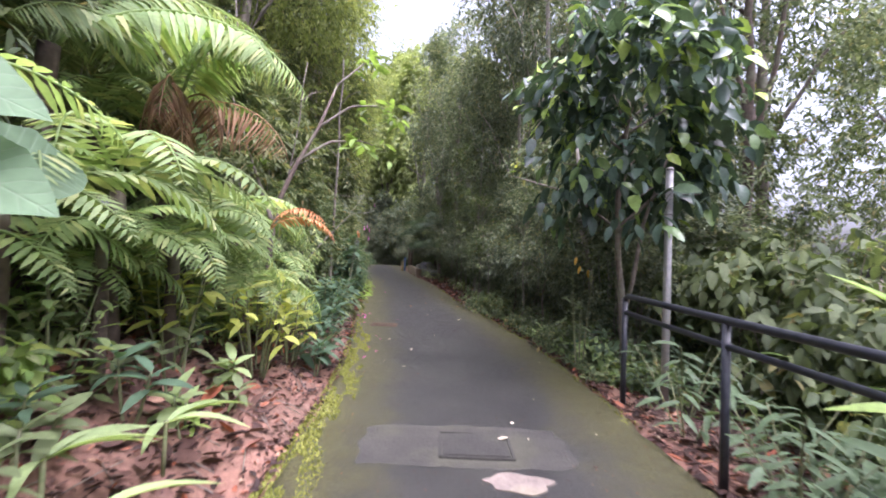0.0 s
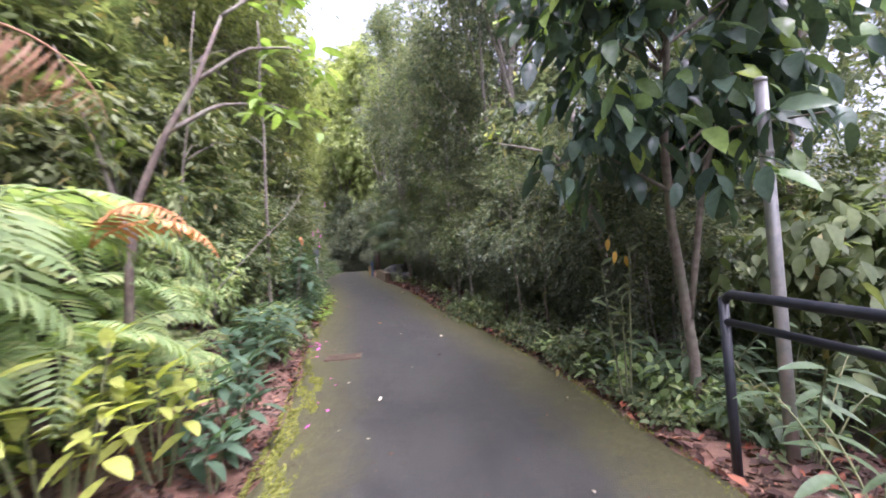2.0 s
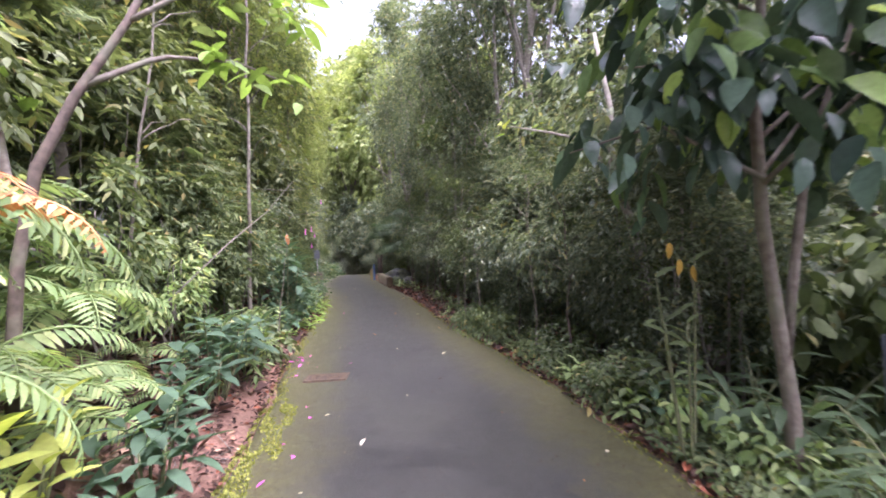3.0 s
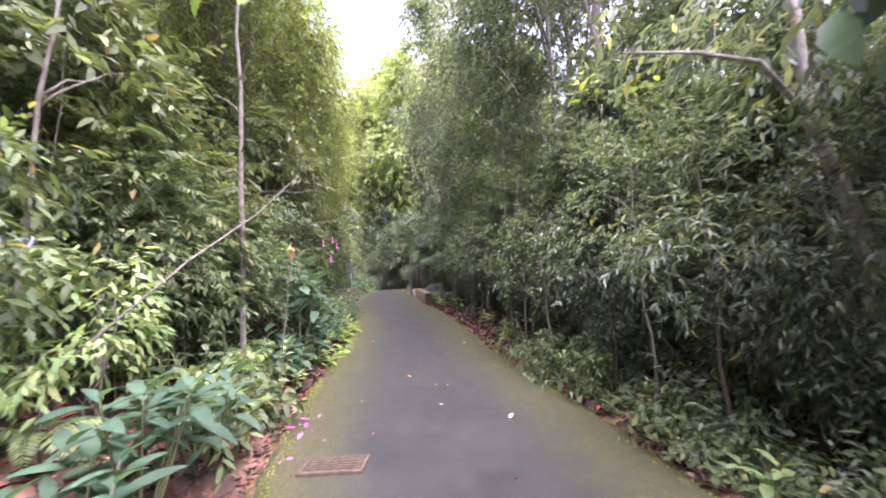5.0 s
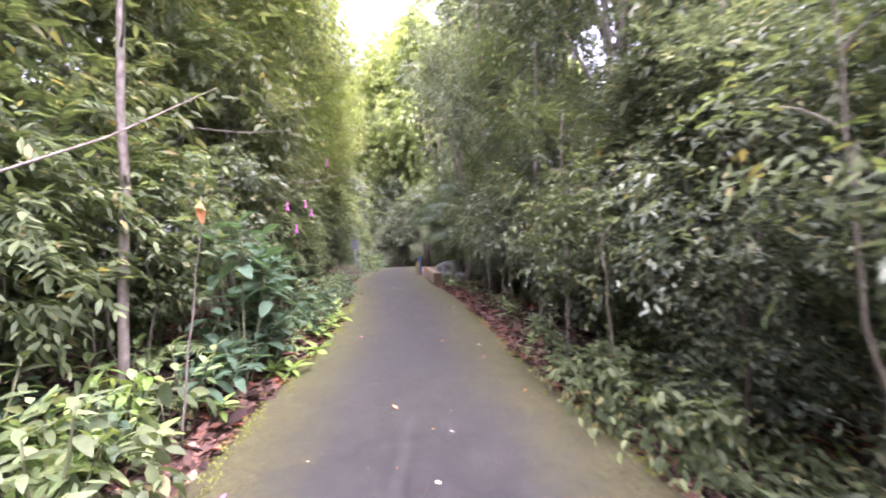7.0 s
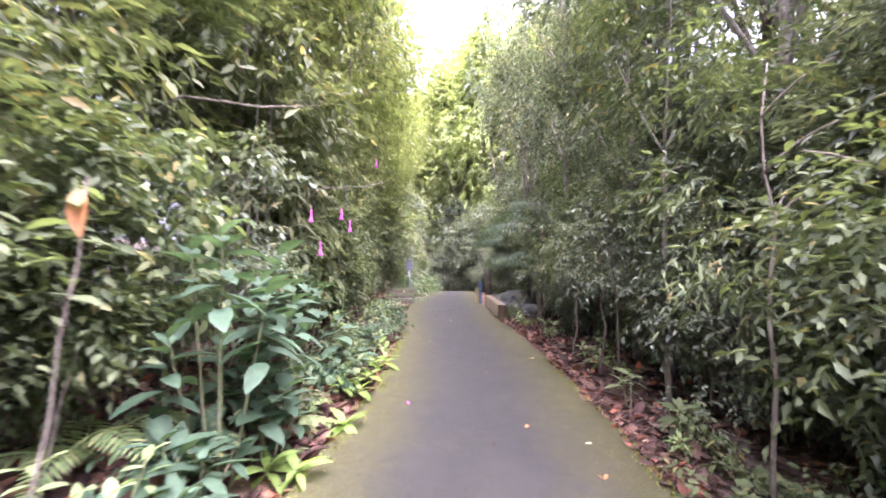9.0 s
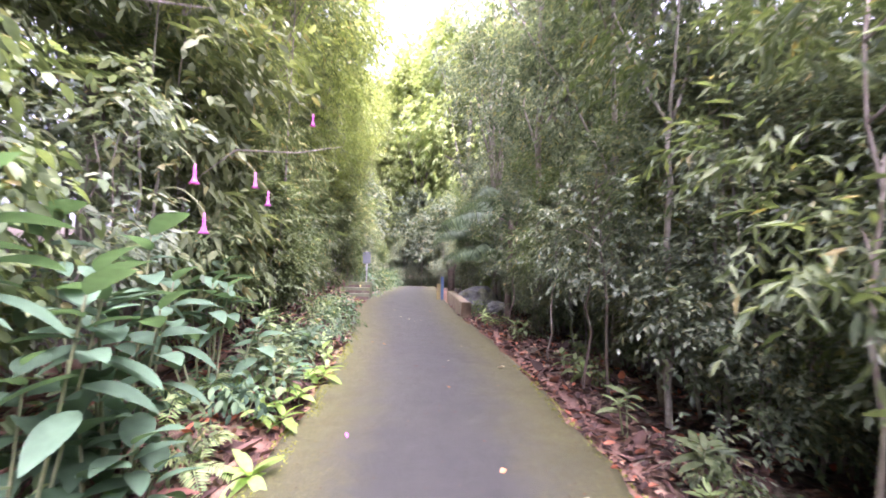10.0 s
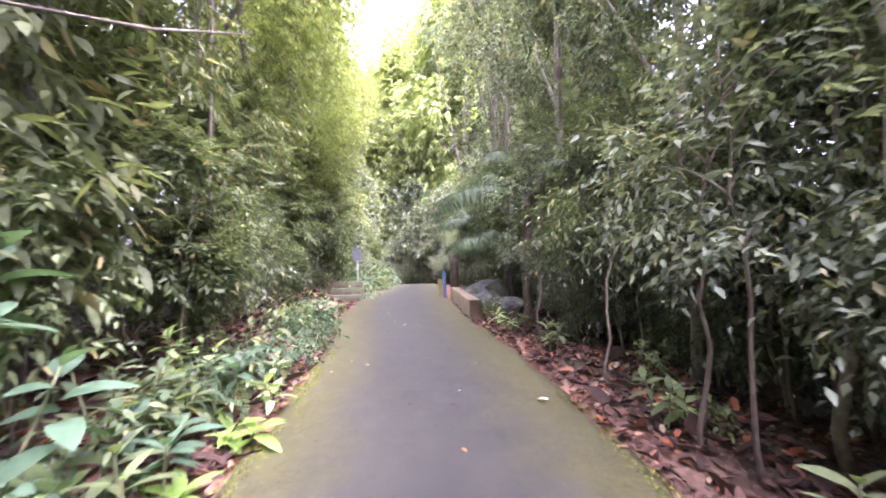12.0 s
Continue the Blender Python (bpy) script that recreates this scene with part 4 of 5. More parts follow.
# ---- behind the camera
spread_copies(lambda s: tree(place_at(s[0], s[1]), "forest tree behind the start of the path", 9, 0.5, 2.2, "lance", 1500, 0.25, MID, BARK, 0.15, 67, group="forest trees"),
              [(-4.5, -3, 0, 1), (-3, -7, 1, 1.1), (4.8, -3, 2, 1), (5, -7.5, 3, 1.1), (0.5, -12, 4, 1.2), (7.5, 0.5, 4, 1.0)])

# ---------------------------------------------------------------- plants close to the path


def leaf_mesh(name, length, w, fold=0.15, droop=0.25, wavy=0.0, kind="oval"):
    v, f = oval(w, fold, droop, wavy) if kind == "oval" else blade(w, fold=fold, droop=droop)
    return mesh_of(name, v * length, f)


def aim(pos, direc, roll=0.0, size=1.0):
    """Matrix that lays a leaf from pos along direc."""
    x = Vector(direc).normalized()
    y = Vector((0, 0, 1)).cross(x)
    y = y.normalized() if y.length > 1e-3 else Vector((0, 1, 0))
    z = x.cross(y)
    m = Matrix((x, y, z)).transposed().to_4x4()
    return Matrix.Translation(pos) @ m @ Matrix.Rotation(roll, 4, "X") @ Matrix.Scale(size, 4)


def add_leaf(e, me, material, pos, direc, roll=0.0, size=1.0, name="leaf"):
    ob = part(name, me, material, e)
    ob.matrix_basis = aim(pos, direc, roll, size)
    return ob


def rosette_shrub(place, label, leaf_me, material, heads, height, reach, leaves, r, category="shrub", group="", name="rosette_shrub"):
    """Upright stems, each ending in a whorl of leaves."""
    e = thing(name, place, label, category, group)
    for k in range(heads):
        a = 6.283 * (k + r.uniform(-0.3, 0.3)) / heads
        rr = reach * (r.uniform(0.3, 1.0) if heads > 1 else 0)
        top = np.array([rr * math.cos(a), rr * math.sin(a), height * r.uniform(0.55, 1.0)])
        v, f = tube(bent((rr * 0.2 * math.cos(a), rr * 0.2 * math.sin(a), -0.08), top, 0.03, 6), np.linspace(0.012, 0.006, 6), 6)
        part("stem", mesh_of("stem", v, f, True), STEM, e)
        for j in range(leaves):
            b = j * 2.4 + r.uniform(-0.3, 0.3)
            tier = j / leaves
            el = 0.75 - 1.1 * tier + r.uniform(-0.15, 0.15)
            p = top - np.array([0, 0, 0.3 * tier * height])
            add_leaf(e, leaf_me, material, p, (math.cos(b) * math.cos(el), math.sin(b) * math.cos(el), math.sin(el)), r.uniform(-0.3, 0.3), r.uniform(0.65, 1.1))
    return e


def frond_mesh(length, pairs, w, arch, pin=0.2, fine=True, hang=0.25, slim=0.2):
    """An arching frond: a rib with two rows of pinnae."""
    t = np.linspace(0, 1, 14)
    ang = arch * t
    x = np.cumsum(np.cos(0.9 - ang)) / 14 * length
    z = np.cumsum(np.sin(0.9 - ang)) / 14 * length
    rib = np.stack([x, 0 * x, z], 1)
    rib = np.concatenate([[[0, 0, 0]], rib])
    tt = np.linspace(0, 1, 15)
    sv, sf = tube(rib, np.linspace(0.012, 0.003, 15) * length ** 0.5, 4)
    s = np.linspace(0.16, 0.99, pairs)
    pos = np.stack([np.interp(s, tt, rib[:, k]) for k in range(3)], 1)
    tan = unit(np.stack([np.interp(s + 0.02, tt, rib[:, k]) - np.interp(s - 0.02, tt, rib[:, k]) for k in range(3)], 1))
    taper = np.sin(math.pi * (0.22 + 0.74 * s)) ** 0.8
    pieces = [(sv, sf)]
    tmpl = blade(slim, fold=0.1, droop=hang)
    for sg in (1, -1):
        d = tan * 0.45 + np.array([0, sg, 0])[None] + np.array([0, 0, -hang])[None] + rng.normal(0, 0.05, pos.shape)
        nrm = np.cross(tan, np.array([0, 1.0, 0])) * -1
        nrm = np.where(nrm[:, 2:3] < 0, -nrm, nrm)
        pieces.append(scatter(tmpl, pos, d, pin * length * taper * 1.0, up=nrm, jitter=0.12))
    v, f = merge(pieces)
    return mesh_of("frond", v, f)


def fern(place, label, frond_me, material, n, r, tilt=(0.0, 0.0), group="ferns", name="fern", lift=0.0, face=None):
    e = thing(name, place, label, "fern", group)
    for k in range(n):
        a = 6.283 * (k + r.uniform(-0.3, 0.3)) / n if face is None else face + r.uniform(-1.25, 1.25)
        ob = part("frond", frond_me[k % len(frond_me)], material, e)
        ob.matrix_basis = Matrix.Translation((0, 0, lift)) @ Matrix.Rotation(a, 4, "Z") @ Matrix.Rotation(r.uniform(-0.35, 0.35), 4, "Y") @ Matrix.Rotation(r.uniform(-0.3, 0.3), 4, "X") @ Matrix.Scale(r.uniform(0.7, 1.15), 4)
    return e


P = np.random.default_rng(99)
FR_A = [frond_mesh(1.0, 19, 0.1, 1.9, 0.21, slim=0.2, hang=0.15), frond_mesh(1.15, 21, 0.1, 2.2, 0.2, slim=0.19, hang=0.2), frond_mesh(0.9, 18, 0.1, 2.5, 0.23, slim=0.2, hang=0.15)]
FR_BIG = [frond_mesh(2.1, 40, 0.1, 1.9, 0.2, slim=0.12, hang=0.5), frond_mesh(2.4, 44, 0.1, 1.6, 0.19, slim=0.12, hang=0.6)]
FR_DEAD = [frond_mesh(1.6, 24, 0.1, 1.9, 0.3, slim=0.06, hang=0.8), frond_mesh(1.3, 20, 0.1, 2.4, 0.34, slim=0.06, hang=1.0)]
FR_BROWN = [frond_mesh(0.8, 18, 0.1, 2.0, 0.2)]

# ---- taller ferns on short trunks, and ferns on the bank
for y, dl, lift, nf, s in ((3.3, 1.5, 0.9, 11, 1.35), (4.7, 1.45, 1.0, 11, 1.3), (2.4, 1.5, 0.8, 10, 1.3), (5.7, 1.6, 0.9, 10, 1.2), (3.9, 2.2, 1.2, 10, 1.4), (1.6, 1.7, 1.0, 9, 1.3), (4.2, 1.4, 0.8, 11, 1.1), (5.2, 1.0, 0.7, 10, 0.85), (6.3, 1.3, 0.7, 10, 1.0), (3.0, 1.35, 0.95, 10, 1.0), (3.6, 1.2, 0.95, 11, 1.05), (4.5, 0.95, 0.85, 10, 0.9), (5.6, 0.9, 0.6, 9, 0.8)):
    x = float(lx(y)) - dl
    e = fern(place_at(x, y), "large bright green fern with long arching fronds", FR_A, FERN, nf, P, lift=lift, group="tall ferns")
    v, f = tube(bent((0, 0, -0.1), (0, 0, lift), 0, 6, 0.008), (0.06, 0.05, 0.045, 0.045, 0.045, 0.04), 9)
    part("trunk", mesh_of("trunk", v, f, True), BARKD, e)
    e.scale = (s, s, s)
FLAB = "bright green fern arching over the earth bank"
for k, (y, dl, n, s) in enumerate(((3.0, 1.75, 9, 1.0), (4.4, 1.7, 9, 1.2), (5.0, 1.25, 9, 0.8), (5.4, 1.7, 9, 1.1), (5.8, 1.0, 8, 0.85), (6.4, 1.2, 8, 0.9), (2.3, 1.9, 8, 1.1), (1.6, 2.3, 8, 1.2), (3.4, 2.3, 9, 1.3), (6.6, 1.9, 7, 1.0), (7.6, 1.3, 6, 0.7), (7.0, 0.75, 6, 0.55))):
    x = float(lx(y)) - dl
    e = fern(place_at(x, y), FLAB, FR_A, FERN, n, P, lift=0.15 + 0.35 * (k % 3 == 0), group="bank ferns")
    e.scale = (s, s, s)
for y, dl, s in ((12.6, 0.4, 0.55), (13.2, 0.9, 0.7), (10.2, 0.8, 0.7), (11.0, 1.2, 0.9), (15.5, 0.5, 0.6), (9.0, 0.6, 0.5)):
    e = fern(place_at(float(lx(y)) - dl, y), "small bright fern at the path edge", FR_A, FERN, 6, P, lift=0.05, group="path-side ferns")
    e.scale = (s, s, s)
e = fern(place_at(-2.0, 4.75), "withered orange-brown fern fronds above the bank", FR_BROWN, ORANGE, 2, P, lift=1.45, name="withered_fern", face=0.0)


def palm(place, label, height, fronds, dead, r, material, mats_dead, thick=0.07, frond_set=None, group="palms", face=None):
    e = thing("palm", place, label, "palm", group)
    v, f = tube(bent((0, 0, -0.3), (0.1, 0.05, height), 0, 9, 0.01), np.linspace(thick * 1.2, thick, 9), 10)
    part("trunk", mesh_of("trunk", v, f, True), BARKD, e)
    for k in range(fronds + dead):
        a = 6.283 * (k + r.uniform(-0.25, 0.25)) / (fronds + dead)
        if face is not None:
            a = face + r.uniform(-1.1, 1.1)
        dying = k >= fronds
        ob = part("frond", (FR_DEAD[k % 2] if dying else (frond_set or FR_BIG)[k % 2]), mats_dead if dying else material, e, "dry brown hanging frond" if dying else "")
        pitch = r.uniform(-0.35, 0.35) + (0.5 if dying else 0)
        ob.matrix_basis = Matrix.Translation((0.1, 0.05, height - 0.05)) @ Matrix.Rotation(a, 4, "Z") @ Matrix.Rotation(pitch, 4, "Y") @ Matrix.Scale(r.uniform(0.8, 1.1), 4)
    return e


palm(place_at(-3.2, 3.1), "fern palm with arching green fronds on the bank", 2.1, 5, 0, P, FERN, BROWNF)
palm(place_at(-3.0, 4.3), "fern palm with dry brown fronds hanging down", 2.2, 3, 6, P, FERN, BROWNF, face=-0.7)
palm(place_at(-0.5, 23.0), "dark green palm beside the low wall", 1.6, 12, 0, P, SHADE, BROWNF)
palm(place_at(-1.3, 26.5), "dark green palm beside the far path", 2.4, 12, 0, P, SHADE, BROWNF)
palm(place_at(-0.2, 20.0), "dark green palm beside the low wall", 2.6, 9, 0, P, SHADE, BROWNF)

# ---- blue-green whorled shrubs at the foot of the bank
BL = leaf_mesh("leaf", 0.24, 0.36, 0.12, 0.3)
BW = leaf_mesh("leaf", 0.3, 0.3, 0.12, 0.3)
SL = leaf_mesh("leaf", 0.17, 0.36, 0.12, 0.3)
BL2 = leaf_mesh("leaf", 0.3, 0.5, 0.12, 0.35)
GL = leaf_mesh("leaf", 0.28, 0.34, 0.16, 0.35)
HERB = leaf_mesh("leaf", 0.2, 0.36, 0.12, 0.3)
STRAP = leaf_mesh("leaf", 0.5, 0.2, 0.25, 0.6)
EAR = leaf_mesh("leaf", 0.55, 0.72, 0.1, 0.3, 0.09)
BLAB = "blue-green shrub with whorls of broad pointed leaves"
for x, y, heads, h, reach, n in ((-1.62, 5.7, 8, 0.75, 0.32, 8), (-1.5, 5.05, 4, 0.4, 0.2, 7), (-2.08, 7.45, 9, 0.85, 0.42, 9), (-2.0, 6.9, 6, 0.7, 0.32, 8), (-2.12, 8.15, 7, 0.75, 0.32, 8), (-2.5, 11.0, 5, 0.55, 0.35, 8), (-2.45, 10.55, 4, 0.4, 0.25, 7)):
    rosette_shrub(place_at(x, y), BLAB, BW, BLUE, heads, h, reach, n, P, group="blue-green shrubs")
for x, y, heads, h, reach, n in ((-2.6, 11.35, 6, 1.75, 0.5, 11), (-2.8, 12.1, 7, 1.75, 0.5, 10), (-3.1, 13.3, 7, 1.3, 0.5, 8), (-2.5, 11.75, 6, 0.7, 0.35, 8)):
    rosette_shrub(place_at(x, y), "tall broad-leaved blue-green shrub leaning to the path", BL2, BLUE, heads, h, reach, n, P, group="broad-leaved shrubs")
for x, y, heads, h, n in ((-2.28, 12.65, 1, 0.12, 11), (-2.55, 13.55, 2, 0.2, 9), (-2.58, 14.0, 1, 0.15, 10), (-2.72, 14.9, 2, 0.2, 8), (-2.3, 11.6, 2, 0.15, 8)):
    rosette_shrub(place_at(x, y), "fresh light green broad-leaved herb at the path edge", GL, LIGHT, heads, h, 0.18, n, P, "herb", "fresh green herbs", "herb")

for k, (y, dl) in enumerate(((6.5, 1.9), (7.6, 1.6), (8.6, 1.2), (8.9, 0.9), (9.3, 0.6), (9.9, 0.8), (8.3, 1.8), (7.0, 2.1), (10.4, 0.5), (8.9, 0.45), (2.0, 1.3), (1.5, 1.4), (1.2, 1.1), (2.2, 1.8), (2.75, 1.45), (3.25, 1.75), (14.3, 0.7), (15.2, 0.8), (16.3, 0.6))):
    rosette_shrub(place_at(float(lx(y)) - dl, y), "leafy light green shrub with pointed leaves on the bank", SL, ((MID, SHADE, FERN) if y > 6 else (LIGHT, MID, FERN))[k % 3], 5, 0.7, 0.3, 7, P, group="leafy bank shrubs")

for x, y, hd, hh in ((-1.85, 4.25, 9, 1.1), (-1.75, 4.9, 7, 0.9), (-2.3, 3.6, 7, 1.2)):
    rosette_shrub(place_at(x, y), "yellow-green shrub with whorls of narrow leaves", BL, YOUNG, hd, hh, 0.4, 8, P, group="yellow-green shrubs")

# ---- herbs low on the bank
HLAB = "low leafy herb on the earth bank"
hs = []
for k in range(48):
    y = P.uniform(0.7, 5.0) if k < 32 else P.uniform(8.4, 9.8)
    dl = P.uniform(0.6, 2.2) if y < 5 else P.uniform(0.3, 1.4)
    hs.append((float(lx(y)) - dl, y))
for k in range(26):
    y = P.uniform(9, 18)
    hs.append((float(lx(y)) - P.uniform(0.08, 0.9), y))
bases = []
for k, (m, hd, hh, nn) in enumerate(((LIGHT, 1, 0.22, 9), (MID, 2, 0.42, 8), (FERN, 2, 0.32, 7), (BLUE, 2, 0.38, 8), (MID, 2, 0.28, 8))):
    x, y = hs[k]
    bases.append(rosette_shrub(place_at(x, y), HLAB, HERB, m, hd, hh, 0.16, nn, P, "herb", "bank herbs", "herb"))
for k, (x, y) in enumerate(hs[5:]):
    c = copy_thing(bases[k % 5], Matrix.Translation(place_at(x, y)) @ Matrix.Rotation(P.uniform(0, 6.28), 4, "Z"))
    s = P.uniform(0.6, 1.3)
    c.scale = (s, s, s)
for x, y in ((-1.75, 1.9), (-1.6, 2.5), (-1.45, 1.75)):
    e = thing("strap_herb", place_at(x, y), "bright green herb with long strap leaves", "herb", "strap-leaved herbs")
    for j in range(5):
        a = P.uniform(-1.6, 1.6)
        add_leaf(e, STRAP, FERN, (0, 0, 0.3), (math.cos(a), math.sin(a), 0.5), P.uniform(-0.4, 0.4), P.uniform(0.6, 1.0))
    v, f = tube([(0, 0, -0.05), (0, 0, 0.32)], 0.012, 6)
    part("stem", mesh_of("stem", v, f, True), STEM, e)
# big pale leaves at the very start
e = thing("broad_leaf_plant", place_at(-1.6, 1.2), "plant with very large pale green leaves", "plant")
for px, py, pz, dx, dy, dz in ((-0.42, 0.15, 2.02, 1, 0.3, -0.05), (-0.36, 0.2, 1.75, 1, 0.25, -0.25), (-0.6, 0.05, 1.45, 1, 0.3, -0.3), (-0.3, -0.2, 1.5, 0.6, -0.8, 0.2), (-0.3, 0.4, 1.7, 0.3, 1, 0.3)):
    v, f = tube(bent((-0.3, 0, -0.1), (px, py, pz), -0.1, 7), np.linspace(0.018, 0.008, 7), 6)
    part("stalk", mesh_of("stalk", v, f, True), STEM, e)
    add_leaf(e, EAR, GLAUCOUS, (px, py, pz), (dx, dy, dz), 0.95 + P.uniform(-0.25, 0.15))
e = thing("banana_plant", place_at(3.1, 2.3), "young plant with large bright green upright leaves", "plant")
for px, py, pz, dx, dy, dz, s in ((0.0, 0.1, 1.25, -0.25, 0.2, 1.0, 1.2), (0.1, -0.1, 1.1, 0.5, -0.3, 0.9, 1.2), (-0.1, 0.0, 1.0, -0.9, 0.2, 0.5, 0.9), (0.2, 0.3, 1.1, 0.5, 0.7, 0.7, 1.1)):
    v, f = tube(bent((0.1, 0, -0.2), (px, py, pz), -0.05, 6), np.linspace(0.022, 0.01, 6), 6)
    part("stalk", mesh_of("stalk", v, f, True), STEM, e)
    add_leaf(e, STRAP, LIGHT, (px, py, pz), (dx, dy, dz), P.uniform(-0.5, 0.5), s * 1.3)


# ---- leaning trunk on the bank with a bough over the path
def boughs(e, limbs, leaf_me, material, per, r, bark, droop=0.4, alt=None):
    for pts, r0 in limbs:
        pts = np.array(pts, float)
        t = np.linspace(0, 1, len(pts) * 3)
        sm = np.stack([np.interp(t, np.linspace(0, 1, len(pts)), pts[:, k]) for k in range(3)], 1)
        v, f = tube(sm, np.linspace(r0, max(r0 * 0.25, 0.005), len(sm)), 8)
        part("limb", mesh_of("limb", v, f, True), bark, e)
        for j in range(per):
            s = r.uniform(0.45, 1.0)
            p = np.array([np.interp(s, t, sm[:, k]) for k in range(3)]) + r.normal(0, 0.1, 3)
            a = r.uniform(0, 6.28)
            m = alt if (alt is not None and r.random() < 0.2) else material
            add_leaf(e, leaf_me, m, p, (math.cos(a), math.sin(a), -droop + r.uniform(-0.3, 0.5)), r.uniform(-0.6, 0.6), r.uniform(0.6, 1.15))


e = thing("leaning_tree", place_at(-2.38, 5.65), "small leaning tree with light green leaves over the path", "tree")
v, f = tube([(0, 0, -0.2), (-0.02, 0, 0.6), (0.0, 0.02, 1.2), (0.08, 0.06, 1.8), (0.25, 0.15, 2.3), (0.5, 0.3, 2.9), (0.7, 0.45, 3.6)], (0.044, 0.04, 0.036, 0.034, 0.03, 0.025, 0.015), 10)
part("trunk", mesh_of("trunk", v, f, True), BARKD, e)
boughs(e, [([(0.3, 0.18, 2.4), (0.6, 0.5, 2.75), (1.0, 0.9, 2.9), (1.35, 1.3, 2.85)], 0.025), ([(0.5, 0.3, 2.9), (0.9, 0.5, 3.3), (1.3, 0.7, 3.4), (1.6, 1.0, 3.3)], 0.022), ([(0.7, 0.45, 3.6), (1.0, 0.8, 4.1), (1.2, 1.2, 4.4)], 0.02), ([(0.0, 0.0, 1.5), (-0.5, 0.4, 2.4), (-0.9, 0.5, 3.4)], 0.03)], BL, LIGHT, 34, P, BARK, 0.3, MID)

# ---- slim bare stems and fallen sticks on the bank
for k, (x, y, tx, ty, h) in enumerate(((-3.2, 7.6, 0.45, 0.2, 4.5), (-2.7, 9.9, 0.05, 0.1, 6.0), (-3.5, 6.5, -0.1, 0.2, 4.8), (-3.97, 16.1, 0.1, 0.0, 6))):
    v, f = tube(bent((0, 0, -0.2), (tx, ty, h), 0, 10, 0.02), np.linspace(0.045, 0.02, 10) * (0.9 if k == 1 else 0.5), 8)
    e = thing("bare_sapling", place_at(x, y), "slender bare grey-brown sapling on the bank", "sapling", "bank saplings")
    part("trunk", mesh_of("trunk", v, f, True), BARK, e)
    for j in range(4):
        s = P.uniform(0.45, 0.9)
        a = P.uniform(0, 6.28)
        foot = np.array([tx * s, ty * s, h * s])
        v, f = tube(bent(foot, foot + np.array([0.5 * math.cos(a), 0.5 * math.sin(a), 0.35]), -0.06, 6, 0.01), np.linspace(0.012, 0.004, 6), 5)
        part("limb", mesh_of("limb", v, f, True), BARK, e)
for a, m, c in (((-2.75, 7.5, 1.2), (-2.35, 8.4, 2.0), (-2.0, 10.1, 3.15)), ((-3.9, 11.0, 2.6), (-3.1, 11.4, 3.3), (-2.25, 12.0, 3.4)), ((-3.6, 12.9, 2.2), (-3.0, 13.4, 3.0), (-2.3, 14.3, 3.3))):
    g = float(land(a[0], a[1]))
    pts = np.array([(0, 0, g - a[2] - 0.1), (0, 0, 0), tuple(np.subtract(m, a)), tuple((np.subtract(m, a) + np.subtract(c, a)) / 2 + np.array([0.03, 0, -0.05])), tuple(np.subtract(c, a))], float)
    v, f = tube(pts, (0.012, 0.011, 0.009, 0.007, 0.003), 6)
    solid("bare_branch", mesh_of("bare_branch", v, f, True), BARK, a, "thin bare branch sticking out of the bank", "branch", "bare branches")

# ---- big-leaved dark tree by the pole
x, y = 2.42, 5.5
e = thing("broadleaf_tree", place_at(x, y), "small tree with large drooping glossy dark leaves", "tree")
v, f = tube([(0, 0, -0.25), (0.03, 0, 0.6), (0.0, 0.03, 1.2), (-0.08, 0.0, 1.8), (-0.12, -0.05, 2.5), (-0.05, -0.1, 3.4), (0.0, -0.1, 4.4)], (0.055, 0.047, 0.043, 0.04, 0.035, 0.028, 0.015), 10)
part("trunk", mesh_of("trunk", v, f, True), BARK, e)
v, f = tube([(0.02, 0, 0.95), (0.15, 0.06, 1.4), (0.25, 0.0, 2.2), (0.5, -0.2, 3.2)], (0.03, 0.03, 0.025, 0.012), 8)
part("limb", mesh_of("limb", v, f, True), BARK, e)
limbs = []
for k in range(16):
    a = 6.283 * k / 16 + P.uniform(-0.2, 0.2)
    zb = P.uniform(1.95, 3.9)
    rad = P.uniform(0.7, 1.35)
    limbs.append(([(-0.1, -0.05, zb), (rad * 0.5 * math.cos(a), rad * 0.5 * math.sin(a), zb + 0.45), (rad * math.cos(a), rad * math.sin(a) - 0.1, zb + 0.5 + P.uniform(-0.3, 0.4))], 0.018))
TL = leaf_mesh("leaf", 0.28, 0.37, 0.14, 0.35)
boughs(e, limbs, TL, GLOSS, 17, P, BARK, 0.85)
pts = cloud(470, column(1.3, 1.2, 2.45, 5.2), 0.2, 5)
v, f = foliage(pts, (0, 0, 3.0), 0.35, BROADT, 5, 0.25, 0.7, 12)
part("crown", mesh_of("crown", v, f), GLOSS, e)

# ---- leafy undergrowth behind the railing
GLAB = "leafy green undergrowth plant beside the railing"


